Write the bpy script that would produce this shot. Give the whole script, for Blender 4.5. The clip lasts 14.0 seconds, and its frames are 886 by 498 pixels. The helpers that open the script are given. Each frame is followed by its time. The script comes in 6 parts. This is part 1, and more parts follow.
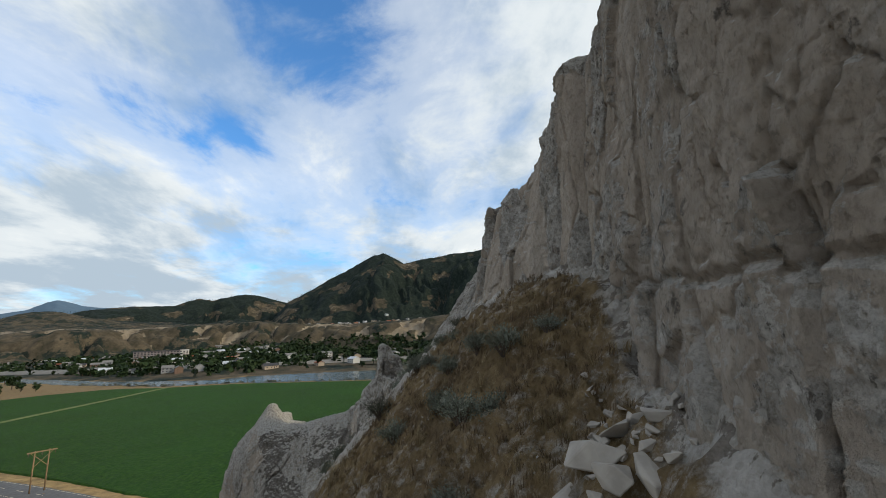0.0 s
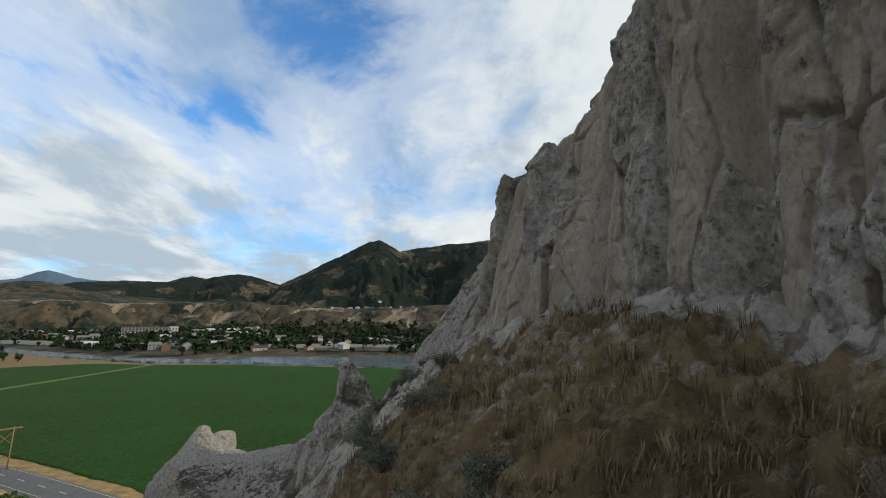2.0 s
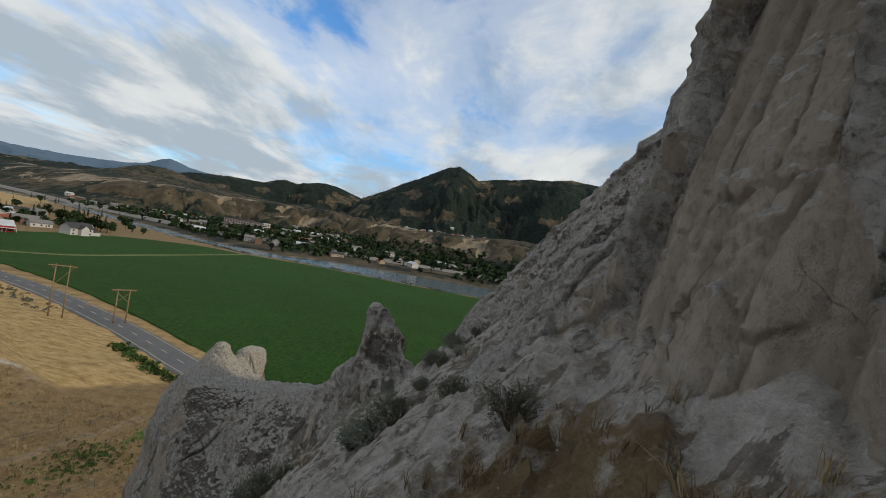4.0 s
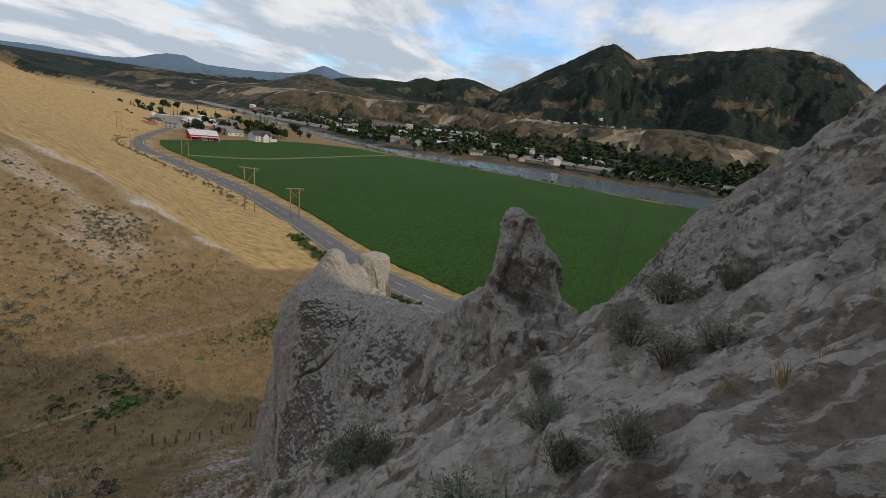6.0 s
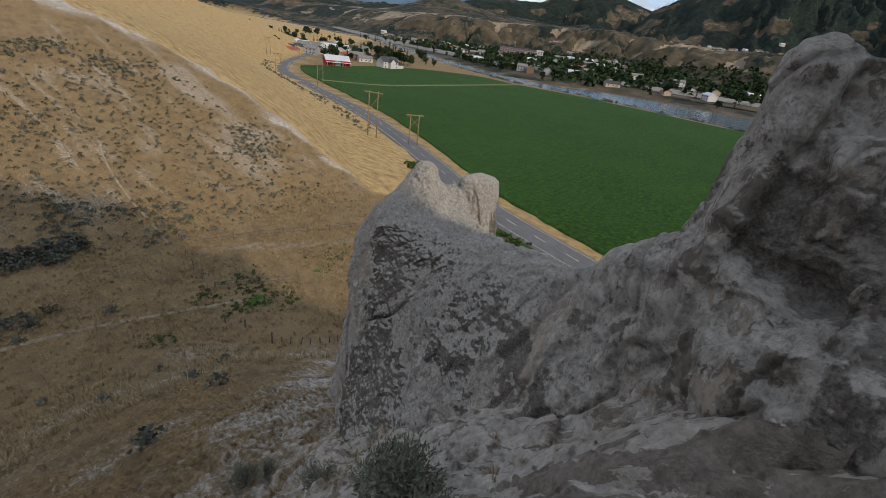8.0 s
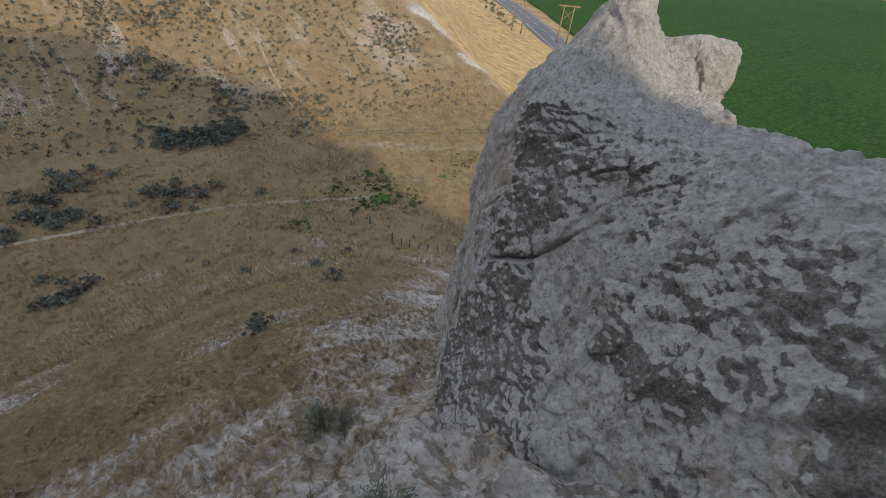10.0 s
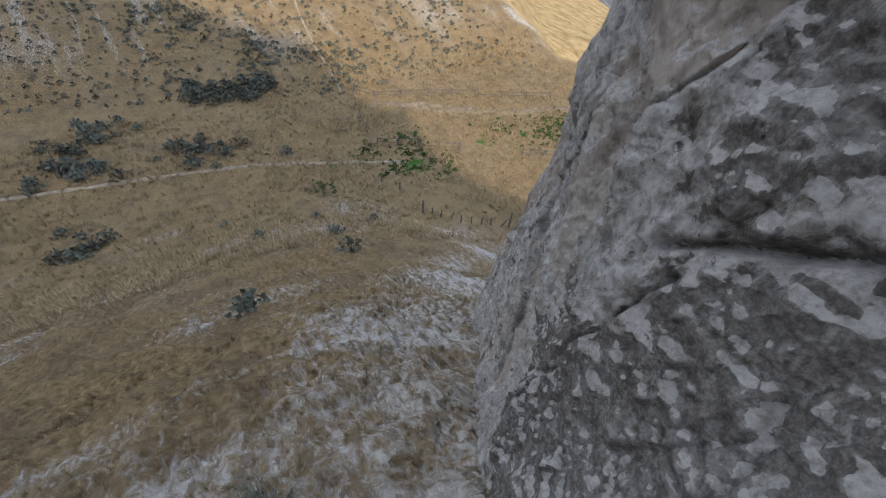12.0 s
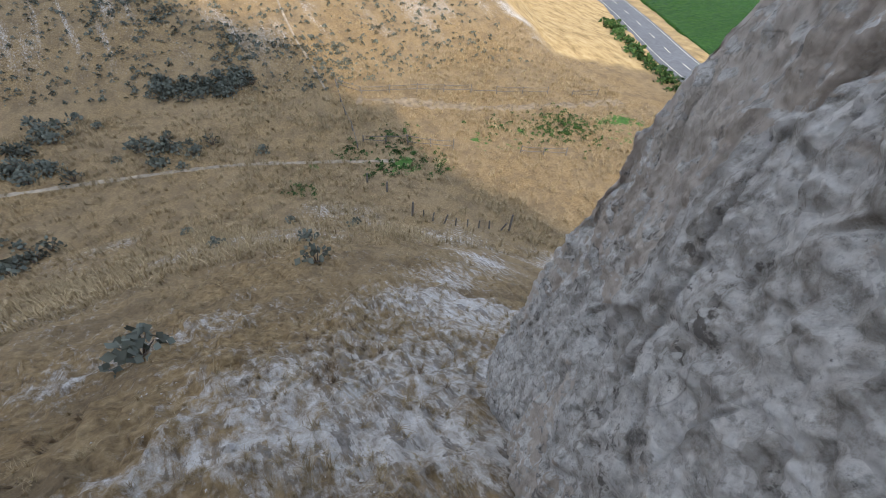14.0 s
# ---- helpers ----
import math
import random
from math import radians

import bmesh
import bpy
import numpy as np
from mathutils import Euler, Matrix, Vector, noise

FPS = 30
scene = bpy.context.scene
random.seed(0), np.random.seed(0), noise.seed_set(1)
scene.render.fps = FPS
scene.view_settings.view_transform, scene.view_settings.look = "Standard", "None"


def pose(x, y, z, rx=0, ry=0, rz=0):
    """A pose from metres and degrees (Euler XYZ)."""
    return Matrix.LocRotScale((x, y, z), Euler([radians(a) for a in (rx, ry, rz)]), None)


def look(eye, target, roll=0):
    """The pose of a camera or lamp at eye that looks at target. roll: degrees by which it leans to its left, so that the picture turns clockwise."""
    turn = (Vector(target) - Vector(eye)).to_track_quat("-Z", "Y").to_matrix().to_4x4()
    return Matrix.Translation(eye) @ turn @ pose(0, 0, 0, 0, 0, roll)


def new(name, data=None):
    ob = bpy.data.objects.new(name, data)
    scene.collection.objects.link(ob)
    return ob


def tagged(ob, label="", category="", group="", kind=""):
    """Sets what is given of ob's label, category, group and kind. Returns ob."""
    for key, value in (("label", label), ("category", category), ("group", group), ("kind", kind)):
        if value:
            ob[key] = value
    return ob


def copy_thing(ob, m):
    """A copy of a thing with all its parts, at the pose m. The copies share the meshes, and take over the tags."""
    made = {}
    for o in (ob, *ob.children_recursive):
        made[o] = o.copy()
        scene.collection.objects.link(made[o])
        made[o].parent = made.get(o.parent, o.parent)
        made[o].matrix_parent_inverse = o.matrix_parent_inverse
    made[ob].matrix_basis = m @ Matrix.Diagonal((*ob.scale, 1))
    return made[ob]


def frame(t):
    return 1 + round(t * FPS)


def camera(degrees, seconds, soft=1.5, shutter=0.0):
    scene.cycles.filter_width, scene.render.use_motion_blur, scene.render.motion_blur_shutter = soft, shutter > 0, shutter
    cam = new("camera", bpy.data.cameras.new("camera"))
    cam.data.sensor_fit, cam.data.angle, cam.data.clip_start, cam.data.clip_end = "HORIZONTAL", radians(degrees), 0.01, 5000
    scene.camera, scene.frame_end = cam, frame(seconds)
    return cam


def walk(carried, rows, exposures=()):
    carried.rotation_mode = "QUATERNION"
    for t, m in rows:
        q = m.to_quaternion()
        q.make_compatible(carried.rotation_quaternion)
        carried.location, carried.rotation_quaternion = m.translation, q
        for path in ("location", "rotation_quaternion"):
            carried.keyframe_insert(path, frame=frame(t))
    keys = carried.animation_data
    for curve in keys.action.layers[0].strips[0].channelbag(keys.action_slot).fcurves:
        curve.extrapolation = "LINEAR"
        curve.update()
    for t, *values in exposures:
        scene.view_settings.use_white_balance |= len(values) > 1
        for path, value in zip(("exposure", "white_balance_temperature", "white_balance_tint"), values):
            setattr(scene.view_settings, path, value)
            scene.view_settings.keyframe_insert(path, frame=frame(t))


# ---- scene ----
cam = camera(93.5, 14.0, 0.8)
PATH = [
    (0, (-1.854, -11.054, 38.277), (-1.548, -9.118, 38.678), -1.9),
    (0.5, (-1.493, -9.606, 38.601), (-1.176, -7.67, 38.991), -0.1),
    (1, (-1.206, -8.186, 38.862), (-0.881, -6.253, 39.259), 0.5),
    (1.5, (-0.944, -6.765, 39.145), (-0.617, -4.833, 39.542), 0.6),
    (2, (-0.672, -5.387, 39.419), (-0.347, -3.445, 39.773), 1.0),
    (2.2, (-0.552, -4.807, 39.524), (-0.226, -2.862, 39.853), 1.3),
    (4.3, (0.041, 0.623, 39.933), (-0.04, 2.619, 39.854), 11.6),
    (4.5, (0.036, 1.17, 39.901), (-0.11, 3.16, 39.773), 12.6),
    (5, (-0.128, 2.532, 39.75), (-0.439, 4.488, 39.475), 12.8),
    (5.5, (-0.403, 3.802, 39.551), (-0.841, 5.704, 39.114), 9.6),
    (6, (-0.66, 4.814, 39.264), (-1.201, 6.651, 38.685), 7.7),
    (6.5, (-0.914, 5.763, 38.937), (-1.546, 7.524, 38.232), 6.7),
    (7, (-1.224, 6.679, 38.532), (-1.936, 8.368, 37.731), 6.2),
    (7.5, (-1.589, 7.55, 38.068), (-2.393, 9.161, 37.197), 6.7),
    (8, (-2.006, 8.397, 37.564), (-2.929, 9.912, 36.642), 7.9),
    (8.5, (-2.529, 9.152, 37.094), (-3.59, 10.536, 36.114), 9.1),
    (9, (-3.161, 9.812, 36.584), (-4.329, 11.022, 35.502), 7.8),
    (9.2, (-3.448, 10.064, 36.317), (-4.639, 11.199, 35.182), 6.6),
    (11.3, (-6.202, 12.04, 33.488), (-7.306, 12.915, 32.068), 4.2),
    (11.5, (-6.478, 12.248, 33.134), (-7.597, 13.105, 31.714), 4.3),
    (12, (-7.261, 12.768, 32.3), (-8.413, 13.576, 30.879), 4.3),
    (12.5, (-7.973, 13.241, 31.497), (-9.128, 14.05, 30.079), 4.3),
    (13, (-8.717, 13.77, 30.628), (-9.856, 14.605, 29.212), 4.3),
    (13.5, (-9.471, 14.351, 29.823), (-10.613, 15.191, 28.412), 4.4),
    (14, (-10.132, 14.842, 28.94), (-11.284, 15.686, 27.541), 4.5),
]
EXPOSURES = [(0, 0.13, 6600, 5), (2.2, 0.05, 6650, 5), (4.3, -0.1, 6800, 7), (5.5, 0.0, 6850, 10), (7, 0.15, 6650, 11), (8, 0.26, 6500, 11), (9.2, 0.56, 6400, 11), (11.3, 1.0, 6050, 11), (12.5, 1.2, 6050, 11), (14, 1.42, 6000, 11)]
walk(cam, [(t, look(eye, target, roll)) for t, eye, target, roll in PATH], EXPOSURES)

# light: low warm sun from behind the bluff, bright broken cloud above
SUN_DIR = Vector((0.826, -0.311, 0.49)).normalized()
sun_data = bpy.data.lights.new("sun", "SUN")
sun_data.energy, sun_data.angle, sun_data.color = 2.4, radians(1.6), (1.0, 0.85, 0.65)
sun_ob = new("sun", sun_data)
sun_ob.matrix_world = look(SUN_DIR * 200, (0, 0, 0))

world = bpy.data.worlds.new("sky")
scene.world = world
world.use_nodes = True


def sky_nodes(nt):
    nt.nodes.clear()
    N, L = nt.nodes.new, nt.links.new
    out, bg = N("ShaderNodeOutputWorld"), N("ShaderNodeBackground")
    sky = N("ShaderNodeTexSky")
    sky.sky_type, sky.sun_disc = "NISHITA", False
    sky.sun_elevation = math.asin(SUN_DIR.z)
    sky.sun_rotation = math.atan2(SUN_DIR.x, SUN_DIR.y)
    sky.altitude, sky.dust_density = 400, 1.2
    tc, sep = N("ShaderNodeTexCoord"), N("ShaderNodeSeparateXYZ")
    L(tc.outputs["Generated"], sep.inputs[0])

    def mth(op, a, b=None, c=None):
        n = N("ShaderNodeMath")
        n.operation = op
        for i, v in enumerate((a, b, c)):
            if v is None:
                continue
            if isinstance(v, (int, float)):
                n.inputs[i].default_value = v
            else:
                L(v, n.inputs[i])
        return n.outputs[0]

    up = mth("MAXIMUM", sep.outputs[2], 0.0)
    den = mth("ADD", up, 0.16)
    px, py = mth("DIVIDE", sep.outputs[0], den), mth("DIVIDE", sep.outputs[1], den)
    comb = N("ShaderNodeCombineXYZ")
    L(px, comb.inputs[0]), L(py, comb.inputs[1])

    def clouds(scale, detail, dist, off, stretch=(1, 1, 1)):
        mp = N("ShaderNodeMapping")
        mp.inputs["Location"].default_value = off
        mp.inputs["Scale"].default_value = stretch
        L(comb.outputs[0], mp.inputs[0])
        n = N("ShaderNodeTexNoise")
        n.inputs["Scale"].default_value, n.inputs["Detail"].default_value = scale, detail
        n.inputs["Roughness"].default_value, n.inputs["Distortion"].default_value = 0.6, dist
        L(mp.outputs[0], n.inputs["Vector"])
        return n.outputs["Fac"]

    big = clouds(0.9, 9, 0.35, (3.3, 1.7, 0.0), (1.0, 0.75, 1))
    fine = clouds(3.2, 8, 0.5, (7.1, 2.2, 0.0), (1.1, 0.7, 1))
    dark = clouds(1.15, 7, 0.2, (1.4, 9.2, 0.0), (1.3, 0.8, 1))
    # thicker, greyer cloud low over the hills
    dark = mth("ADD", dark, mth("MULTIPLY", mth("MAXIMUM", mth("SUBTRACT", 0.42, up), 0.0), 0.33))
    cover = mth("ADD", mth("MULTIPLY", big, 0.72), mth("MULTIPLY", fine, 0.28))
    # the clear break in the cloud, high to the north-north-west
    dot = N("ShaderNodeVectorMath")
    dot.operation = "DOT_PRODUCT"
    L(tc.outputs["Generated"], dot.inputs[0])
    dot.inputs[1].default_value = (-0.10, 0.76, 0.64)
    cover = mth("SUBTRACT", cover, mth("MULTIPLY", mth("POWER", mth("MAXIMUM", dot.outputs["Value"], 0.0), 22.0), 0.20))
    cover = mth("ADD", cover, mth("MULTIPLY", mth("MAXIMUM", mth("SUBTRACT", 0.30, up), 0.0), 0.35))

    def ramp(src, stops):
        r = N("ShaderNodeValToRGB")
        r.color_ramp.interpolation = "EASE"
        el = r.color_ramp.elements
        while len(el) < len(stops):
            el.new(0.5)
        for e, (p, c) in zip(el, stops):
            e.position, e.color = p, (*c, 1)
        L(src, r.inputs[0])
        return r.outputs[0]

    mask = ramp(cover, [(0.33, (0, 0, 0)), (0.43, (0.55, 0.55, 0.55)), (0.55, (1, 1, 1))])
    shade = ramp(dark, [(0.34, (0.95, 0.96, 0.98)), (0.5, (0.78, 0.82, 0.88)), (0.66, (0.46, 0.55, 0.67))])
    sk = N("ShaderNodeMix")
    sk.data_type = "RGBA"
    sk.blend_type = "MULTIPLY"
    sk.inputs["Factor"].default_value = 1.0
    L(sky.outputs[0], sk.inputs["A"])
    sk.inputs["B"].default_value = (0.095, 0.17, 0.24, 1)
    mix = N("ShaderNodeMix")
    mix.data_type = "RGBA"
    L(mask, mix.inputs["Factor"]), L(sk.outputs["Result"], mix.inputs["A"]), L(shade, mix.inputs["B"])
    L(mix.outputs["Result"], bg.inputs["Color"])
    bg.inputs["Strength"].default_value = SKY_STRENGTH
    L(bg.outputs[0], out.inputs[0])


SKY_STRENGTH = 0.95
sky_nodes(world.node_tree)


# ---- noise in numpy ----
def hash01(ix, iy, iz, seed):
    h = (ix.astype(np.uint32) * np.uint32(374761393)) ^ (iy.astype(np.uint32) * np.uint32(668265263))
    h ^= iz.astype(np.uint32) * np.uint32(2147483647) ^ np.uint32(seed * 974711 + 1013)
    h = (h ^ (h >> np.uint32(13))) * np.uint32(1274126177)
    h = (h ^ (h >> np.uint32(16))) * np.uint32(2246822519)
    h ^= h >> np.uint32(15)
    return h.astype(np.float32) * np.float32(1 / 4294967295.0)


def vnoise(x, y, z, seed=0):
    """Smooth value noise, -1 to 1."""
    fx, fy, fz = np.floor(x), np.floor(y), np.floor(z)
    ix, iy, iz = fx.astype(np.int64), fy.astype(np.int64), fz.astype(np.int64)
    u, v, w = [(t * t * t * (t * (t * 6 - 15) + 10)).astype(np.float32) for t in (x - fx, y - fy, z - fz)]
    c = [hash01(ix + a, iy + b, iz + d, seed) for a in (0, 1) for b in (0, 1) for d in (0, 1)]
    c = [c[i] + (c[i + 1] - c[i]) * w for i in (0, 2, 4, 6)]
    c = [c[i] + (c[i + 1] - c[i]) * v for i in (0, 2)]
    return 2 * (c[0] + (c[1] - c[0]) * u) - 1


def fbm(x, y, z, octaves=4, seed=0, gain=0.5):
    total, amp = 0.0, 1.0
    for o in range(octaves):
        total = total + amp * vnoise(x * 2.03**o + 17 * o, y * 2.03**o - 9 * o, z * 2.03**o + 5 * o, seed + o)
        amp *= gain
    return total


def ridged(x, y, z, octaves=3, seed=0):
    total, amp = 0.0, 1.0
    for o in range(octaves):
        total = total + amp * (1 - 2 * np.abs(vnoise(x * 2.1**o + 31 * o, y * 2.1**o, z * 2.1**o - 7 * o, seed + o)))
        amp *= 0.5
    return total


def cells(x, y, z, seed=0):
    """Worley cells: second minus first distance, a value of the nearest cell's own, and the offset from its centre times three more such values."""
    x, y, z = (np.asarray(t, np.float32) for t in (x, y, z))
    if x.size > 60000:
        got = [cells(a, b, c, seed) for a, b, c in zip(*(np.array_split(t, x.size // 50000 + 1) for t in (x, y, z)))]
        return tuple(np.concatenate(k) for k in zip(*got))
    fx, fy, fz = (np.floor(t).astype(np.int32) for t in (x, y, z))
    rx, ry, rz = (t - f.astype(np.float32) for t, f in ((x, fx), (y, fy), (z, fz)))
    d1 = np.full(x.shape, 9.0, np.float32)
    d2 = d1.copy()
    best = [np.zeros(x.shape, np.float32) for _ in range(4)]
    for a in (-1, 0, 1):
        for b in (-1, 0, 1):
            for c in (-1, 0, 1):
                h = hash01(fx + a, fy + b, fz + c, seed)
                h1, h2 = h * np.float32(97.31), h * np.float32(613.7)
                h1, h2 = h1 - np.floor(h1), h2 - np.floor(h2)
                dx, dy, dz = h - rx + np.float32(a), h1 - ry + np.float32(b), h2 - rz + np.float32(c)
                d = dx * dx + dy * dy + dz * dz
                nearer = d < d1
                d2 = np.where(nearer, d1, np.minimum(d2, d))
                d1 = np.where(nearer, d, d1)
                for k, val in enumerate((dx, dy, dz, h)):
                    np.copyto(best[k], val, where=nearer)
    dx, dy, dz, h = best
    h1, h2 = (h * 97.31) % 1, (h * 613.7) % 1
    own = (h * 31.7 + h1 * 17.3) % 1
    return np.sqrt(d2) - np.sqrt(d1), own, dx * ((h1 * 53.1) % 1 - 0.5), dy * ((h2 * 41.9) % 1 - 0.5), dz * ((h * 71.3) % 1 - 0.5)


def step(a, b, x):
    t = np.clip((x - a) / (b - a), 0, 1)
    return t * t * (3 - 2 * t)


def smin(a, b, k):
    h = np.clip(0.5 + 0.5 * (b - a) / k, 0, 1)
    return b + (a - b) * h - k * h * (1 - h)


def line_dist(x, y, pts):
    """Distance to a polyline in plan, the signed side (positive on its left), and the run along it."""
    best = np.full(np.shape(x), 1e9)
    side, run, start = np.zeros(np.shape(x)), np.zeros(np.shape(x)), 0.0
    for (ax, ay), (bx, by) in zip(pts[:-1], pts[1:]):
        lx, ly = bx - ax, by - ay
        n = math.hypot(lx, ly)
        t = np.clip(((x - ax) * lx + (y - ay) * ly) / n**2, 0, 1)
        d = np.hypot(x - ax - t * lx, y - ay - t * ly)
        s = (lx * (y - ay) - ly * (x - ax)) / n
        near = d < best
        side, run, best = np.where(near, s, side), np.where(near, start + t * n, run), np.where(near, d, best)
        start += n
    return best, side, run


# ---- the plan ----
ROAD = [(70, 58), (20, 73), (-20, 87), (-39, 94), (-55, 102), (-72, 113), (-88, 123), (-109, 135), (-138, 150), (-165, 161),
        (-197, 173), (-228, 185), (-258, 197), (-285, 214), (-312, 239), (-341, 271), (-372, 307), (-419, 362), (-470, 430)]
TOE = [(-52, 92), (-63, 80), (-69, 66), (-71, 55), (-70, 37), (-75, 22), (-84, -8), (-100, -60), (-130, -160), (-200, -400)]
NEAR_BANK = [(-4500, 1430), (-1500, 1000), (-700, 760), (-420, 560), (-300, 480), (-237, 448), (-193, 424), (-127, 424), (-65, 409), (10, 391), (122, 374), (300, 350), (800, 300), (2500, 200)]
FAR_BANK = [(-4500, 1500), (-1500, 1060), (-700, 800), (-420, 600), (-300, 520), (-240, 494), (-177, 476), (-147, 505), (-77, 513), (11, 510), (119, 508), (300, 490), (800, 450), (2500, 360)]
APRON_D = [-60, -16, -8, -2, -1, 0, 1.5, 3.5, 9.2, 13, 18.5, 25, 29.6, 41, 48, 56, 75, 200]
APRON_Z = [47, 44.5, 42.5, 39.1, 38.3, 37.4, 35.8, 33.5, 26.8, 23.7, 19.6, 15.4, 12, 4.4, 1.8, 0.2, -3, -20]


def apron(x, y):
    """The slope under the bluff, from the cliff's foot down to the meadow and round the end of the spur."""
    d = np.where(y > 12, np.where(x < 0, np.hypot(x, 1.4 * (y - 12)), 1.4 * (y - 12) - 0.4 * x), -x)
    z = np.interp(d, APRON_D, APRON_Z)
    shift = np.interp(y, [-30, -5.2, -3.4, -1, 1, 3, 4.8, 6.5, 8, 10, 12, 15], [-1.4, -1.4, -0.2, -0.1, 0.2, 0.25, 0.35, -0.4, -0.35, -0.7, -1.0, -0.8])
    # unseen rise behind the cliff, added so that its shadow falls on the hill
    z = z + np.interp(y, [-60, -40, -30, -20, -10, -6, 3], [50, 46, 39, 33, 28, 25, 0]) * step(7, 26, x) * step(60, 40, x)
    return z + shift * step(-14, -6, x) * np.where(y > 12, step(19, 13, y), 1)


def gold_height(off, run, r):
    """The golden slope beside the road, by the distance from the road, the run along it and the distance from the bluff."""
    near = 58 * (1 - np.exp(-(0.58 * np.maximum(off - 27, 0) + 0.06 * off) / 52))
    away = np.interp(off, [0, 20, 43, 77, 122, 143, 200], [0, 4, 14, 23, 35, 48, 58])
    k = step(200, 340, run)
    return (near * (1 - k) + away * k) * step(650, 555, r)


def valley(x, y):
    """Everything but the bluff: valley floor, opposite hill, golden slope, river, benches and far mountains."""
    r = np.hypot(x, y)
    road_d, road_s, road_run = line_dist(x, y, ROAD)
    toe_d, toe_s, _ = line_dist(x, y, TOE)
    left_of_road = np.where(road_s > 0, road_d, 0.0)
    face = 0.42 * np.where(toe_s < 0, toe_d, 0.0)
    gold = gold_height(left_of_road, road_run, r)
    hill = np.maximum(smin(face, gold, 3.0), 0)
    z = np.where(road_s > 0, 0.9 * step(12, 40, left_of_road), -0.25) + hill
    # river
    nb_d, nb_s, _ = line_dist(x, y, NEAR_BANK)
    fb_d, fb_s, _ = line_dist(x, y, FAR_BANK)
    in_river = (nb_s > 0) & (fb_s < 0)
    edge = np.minimum(nb_d, fb_d)
    z = np.where(in_river, z - np.minimum(4.0, 0.5 * edge), z)
    far = np.where(fb_s > 0, fb_d, 0.0)
    return z, far, road_d, road_s, toe_d, toe_s, gold


def gauss(x, y, cx, cy, sx, sy, turn=0.0):
    c, s = math.cos(radians(turn)), math.sin(radians(turn))
    u, v = (x - cx) * c + (y - cy) * s, -(x - cx) * s + (y - cy) * c
    return np.exp(-0.5 * ((u / sx) ** 2 + (v / sy) ** 2))


def polar(az, dist):
    return dist * math.sin(radians(az)), dist * math.cos(radians(az))


def far_hills(x, y, far):
    """Terraces and mountains across the river."""
    r, az = np.hypot(x, y), np.degrees(np.arctan2(x, y))
    z = 3.0 * step(15, 60, far) + 21.0 * np.clip((far - 40) / 520, 0, 1) ** 0.85
    rough = fbm(x / 130, y / 130, 0 * x, 4, 11)
    gully = ridged(x / 75 + 0.4 * rough, y / 75, 0 * x + 3, 3, 23)
    # terrace bluffs: distance of their foot by bearing
    foot = np.interp(az, [-100, -62, -50, -40, -30, -20, -10, 0, 10, 20, 40], [1500, 1450, 1330, 1180, 1180, 1120, 960, 800, 760, 800, 900])
    top = np.interp(az, [-100, -62, -50, -40, -34, -28, -20, -15, -10, -4, 3, 11, 16, 20, 40], [20, 30, 48, 58, 64, 58, 64, 64, 52, 46, 50, 64, 60, 45, 40])
    rise = (r - foot - 42 * gully) / np.interp(az, [-30, 0, 20], [150, 210, 260])
    z = z + top * step(0, 1, rise) * (fb := step(80, 260, far))
    # rolling upland behind
    up = np.maximum(r - foot - 350, 0)
    z = z + fb * (0.034 * up * np.interp(az, [-70, -55, -40, -20, 0, 20], [0.35, 0.5, 1.0, 1.15, 0.75, 0.7]) + 14 * rough * step(100, 700, up) * step(3600, 2600, r))
    # knolls on the terraces: bearing, distance, widths, height
    for a, dist, sx, sy, h in ((-29, 1800, 110, 90, 22), (-35.5, 1750, 95, 120, 45)):
        z = z + h * gauss(x, y, *polar(a, dist), sx, sy, -a) * (1 + 0.05 * rough)
    # mountain ranges: the crest's distance and depth of its slopes, and its height over the eye by bearing
    crag = ridged(x / 300 + 0.35 * rough, y / 300, 0 * x + 8, 4, 29)
    spur = ridged(az / 4.2 + 0.5 * rough, r / 1500, 0 * x + 2, 2, 37)
    for dist, depth, carve, bearing, rise_deg in RANGES:
        crest = np.maximum(39 + dist * np.tan(np.radians(np.interp(az, bearing, rise_deg))), 0)
        k = np.clip(1 - np.abs(r - dist) / np.where(r < dist, depth, 900), 0, 1)
        form = k + 0.22 * np.sin(math.pi * k) * (0.55 * spur - 0.25) + carve * crag * np.minimum(k, 1 - k) * 0.5
        top = crest * form + carve * 26 * np.clip(rough, -1, 0.4) * np.minimum(1, 3 * (1 - k)) * (k > 0)
        z = np.where(k > 0, -smin(-z, -top, 18.0), z)
    return z


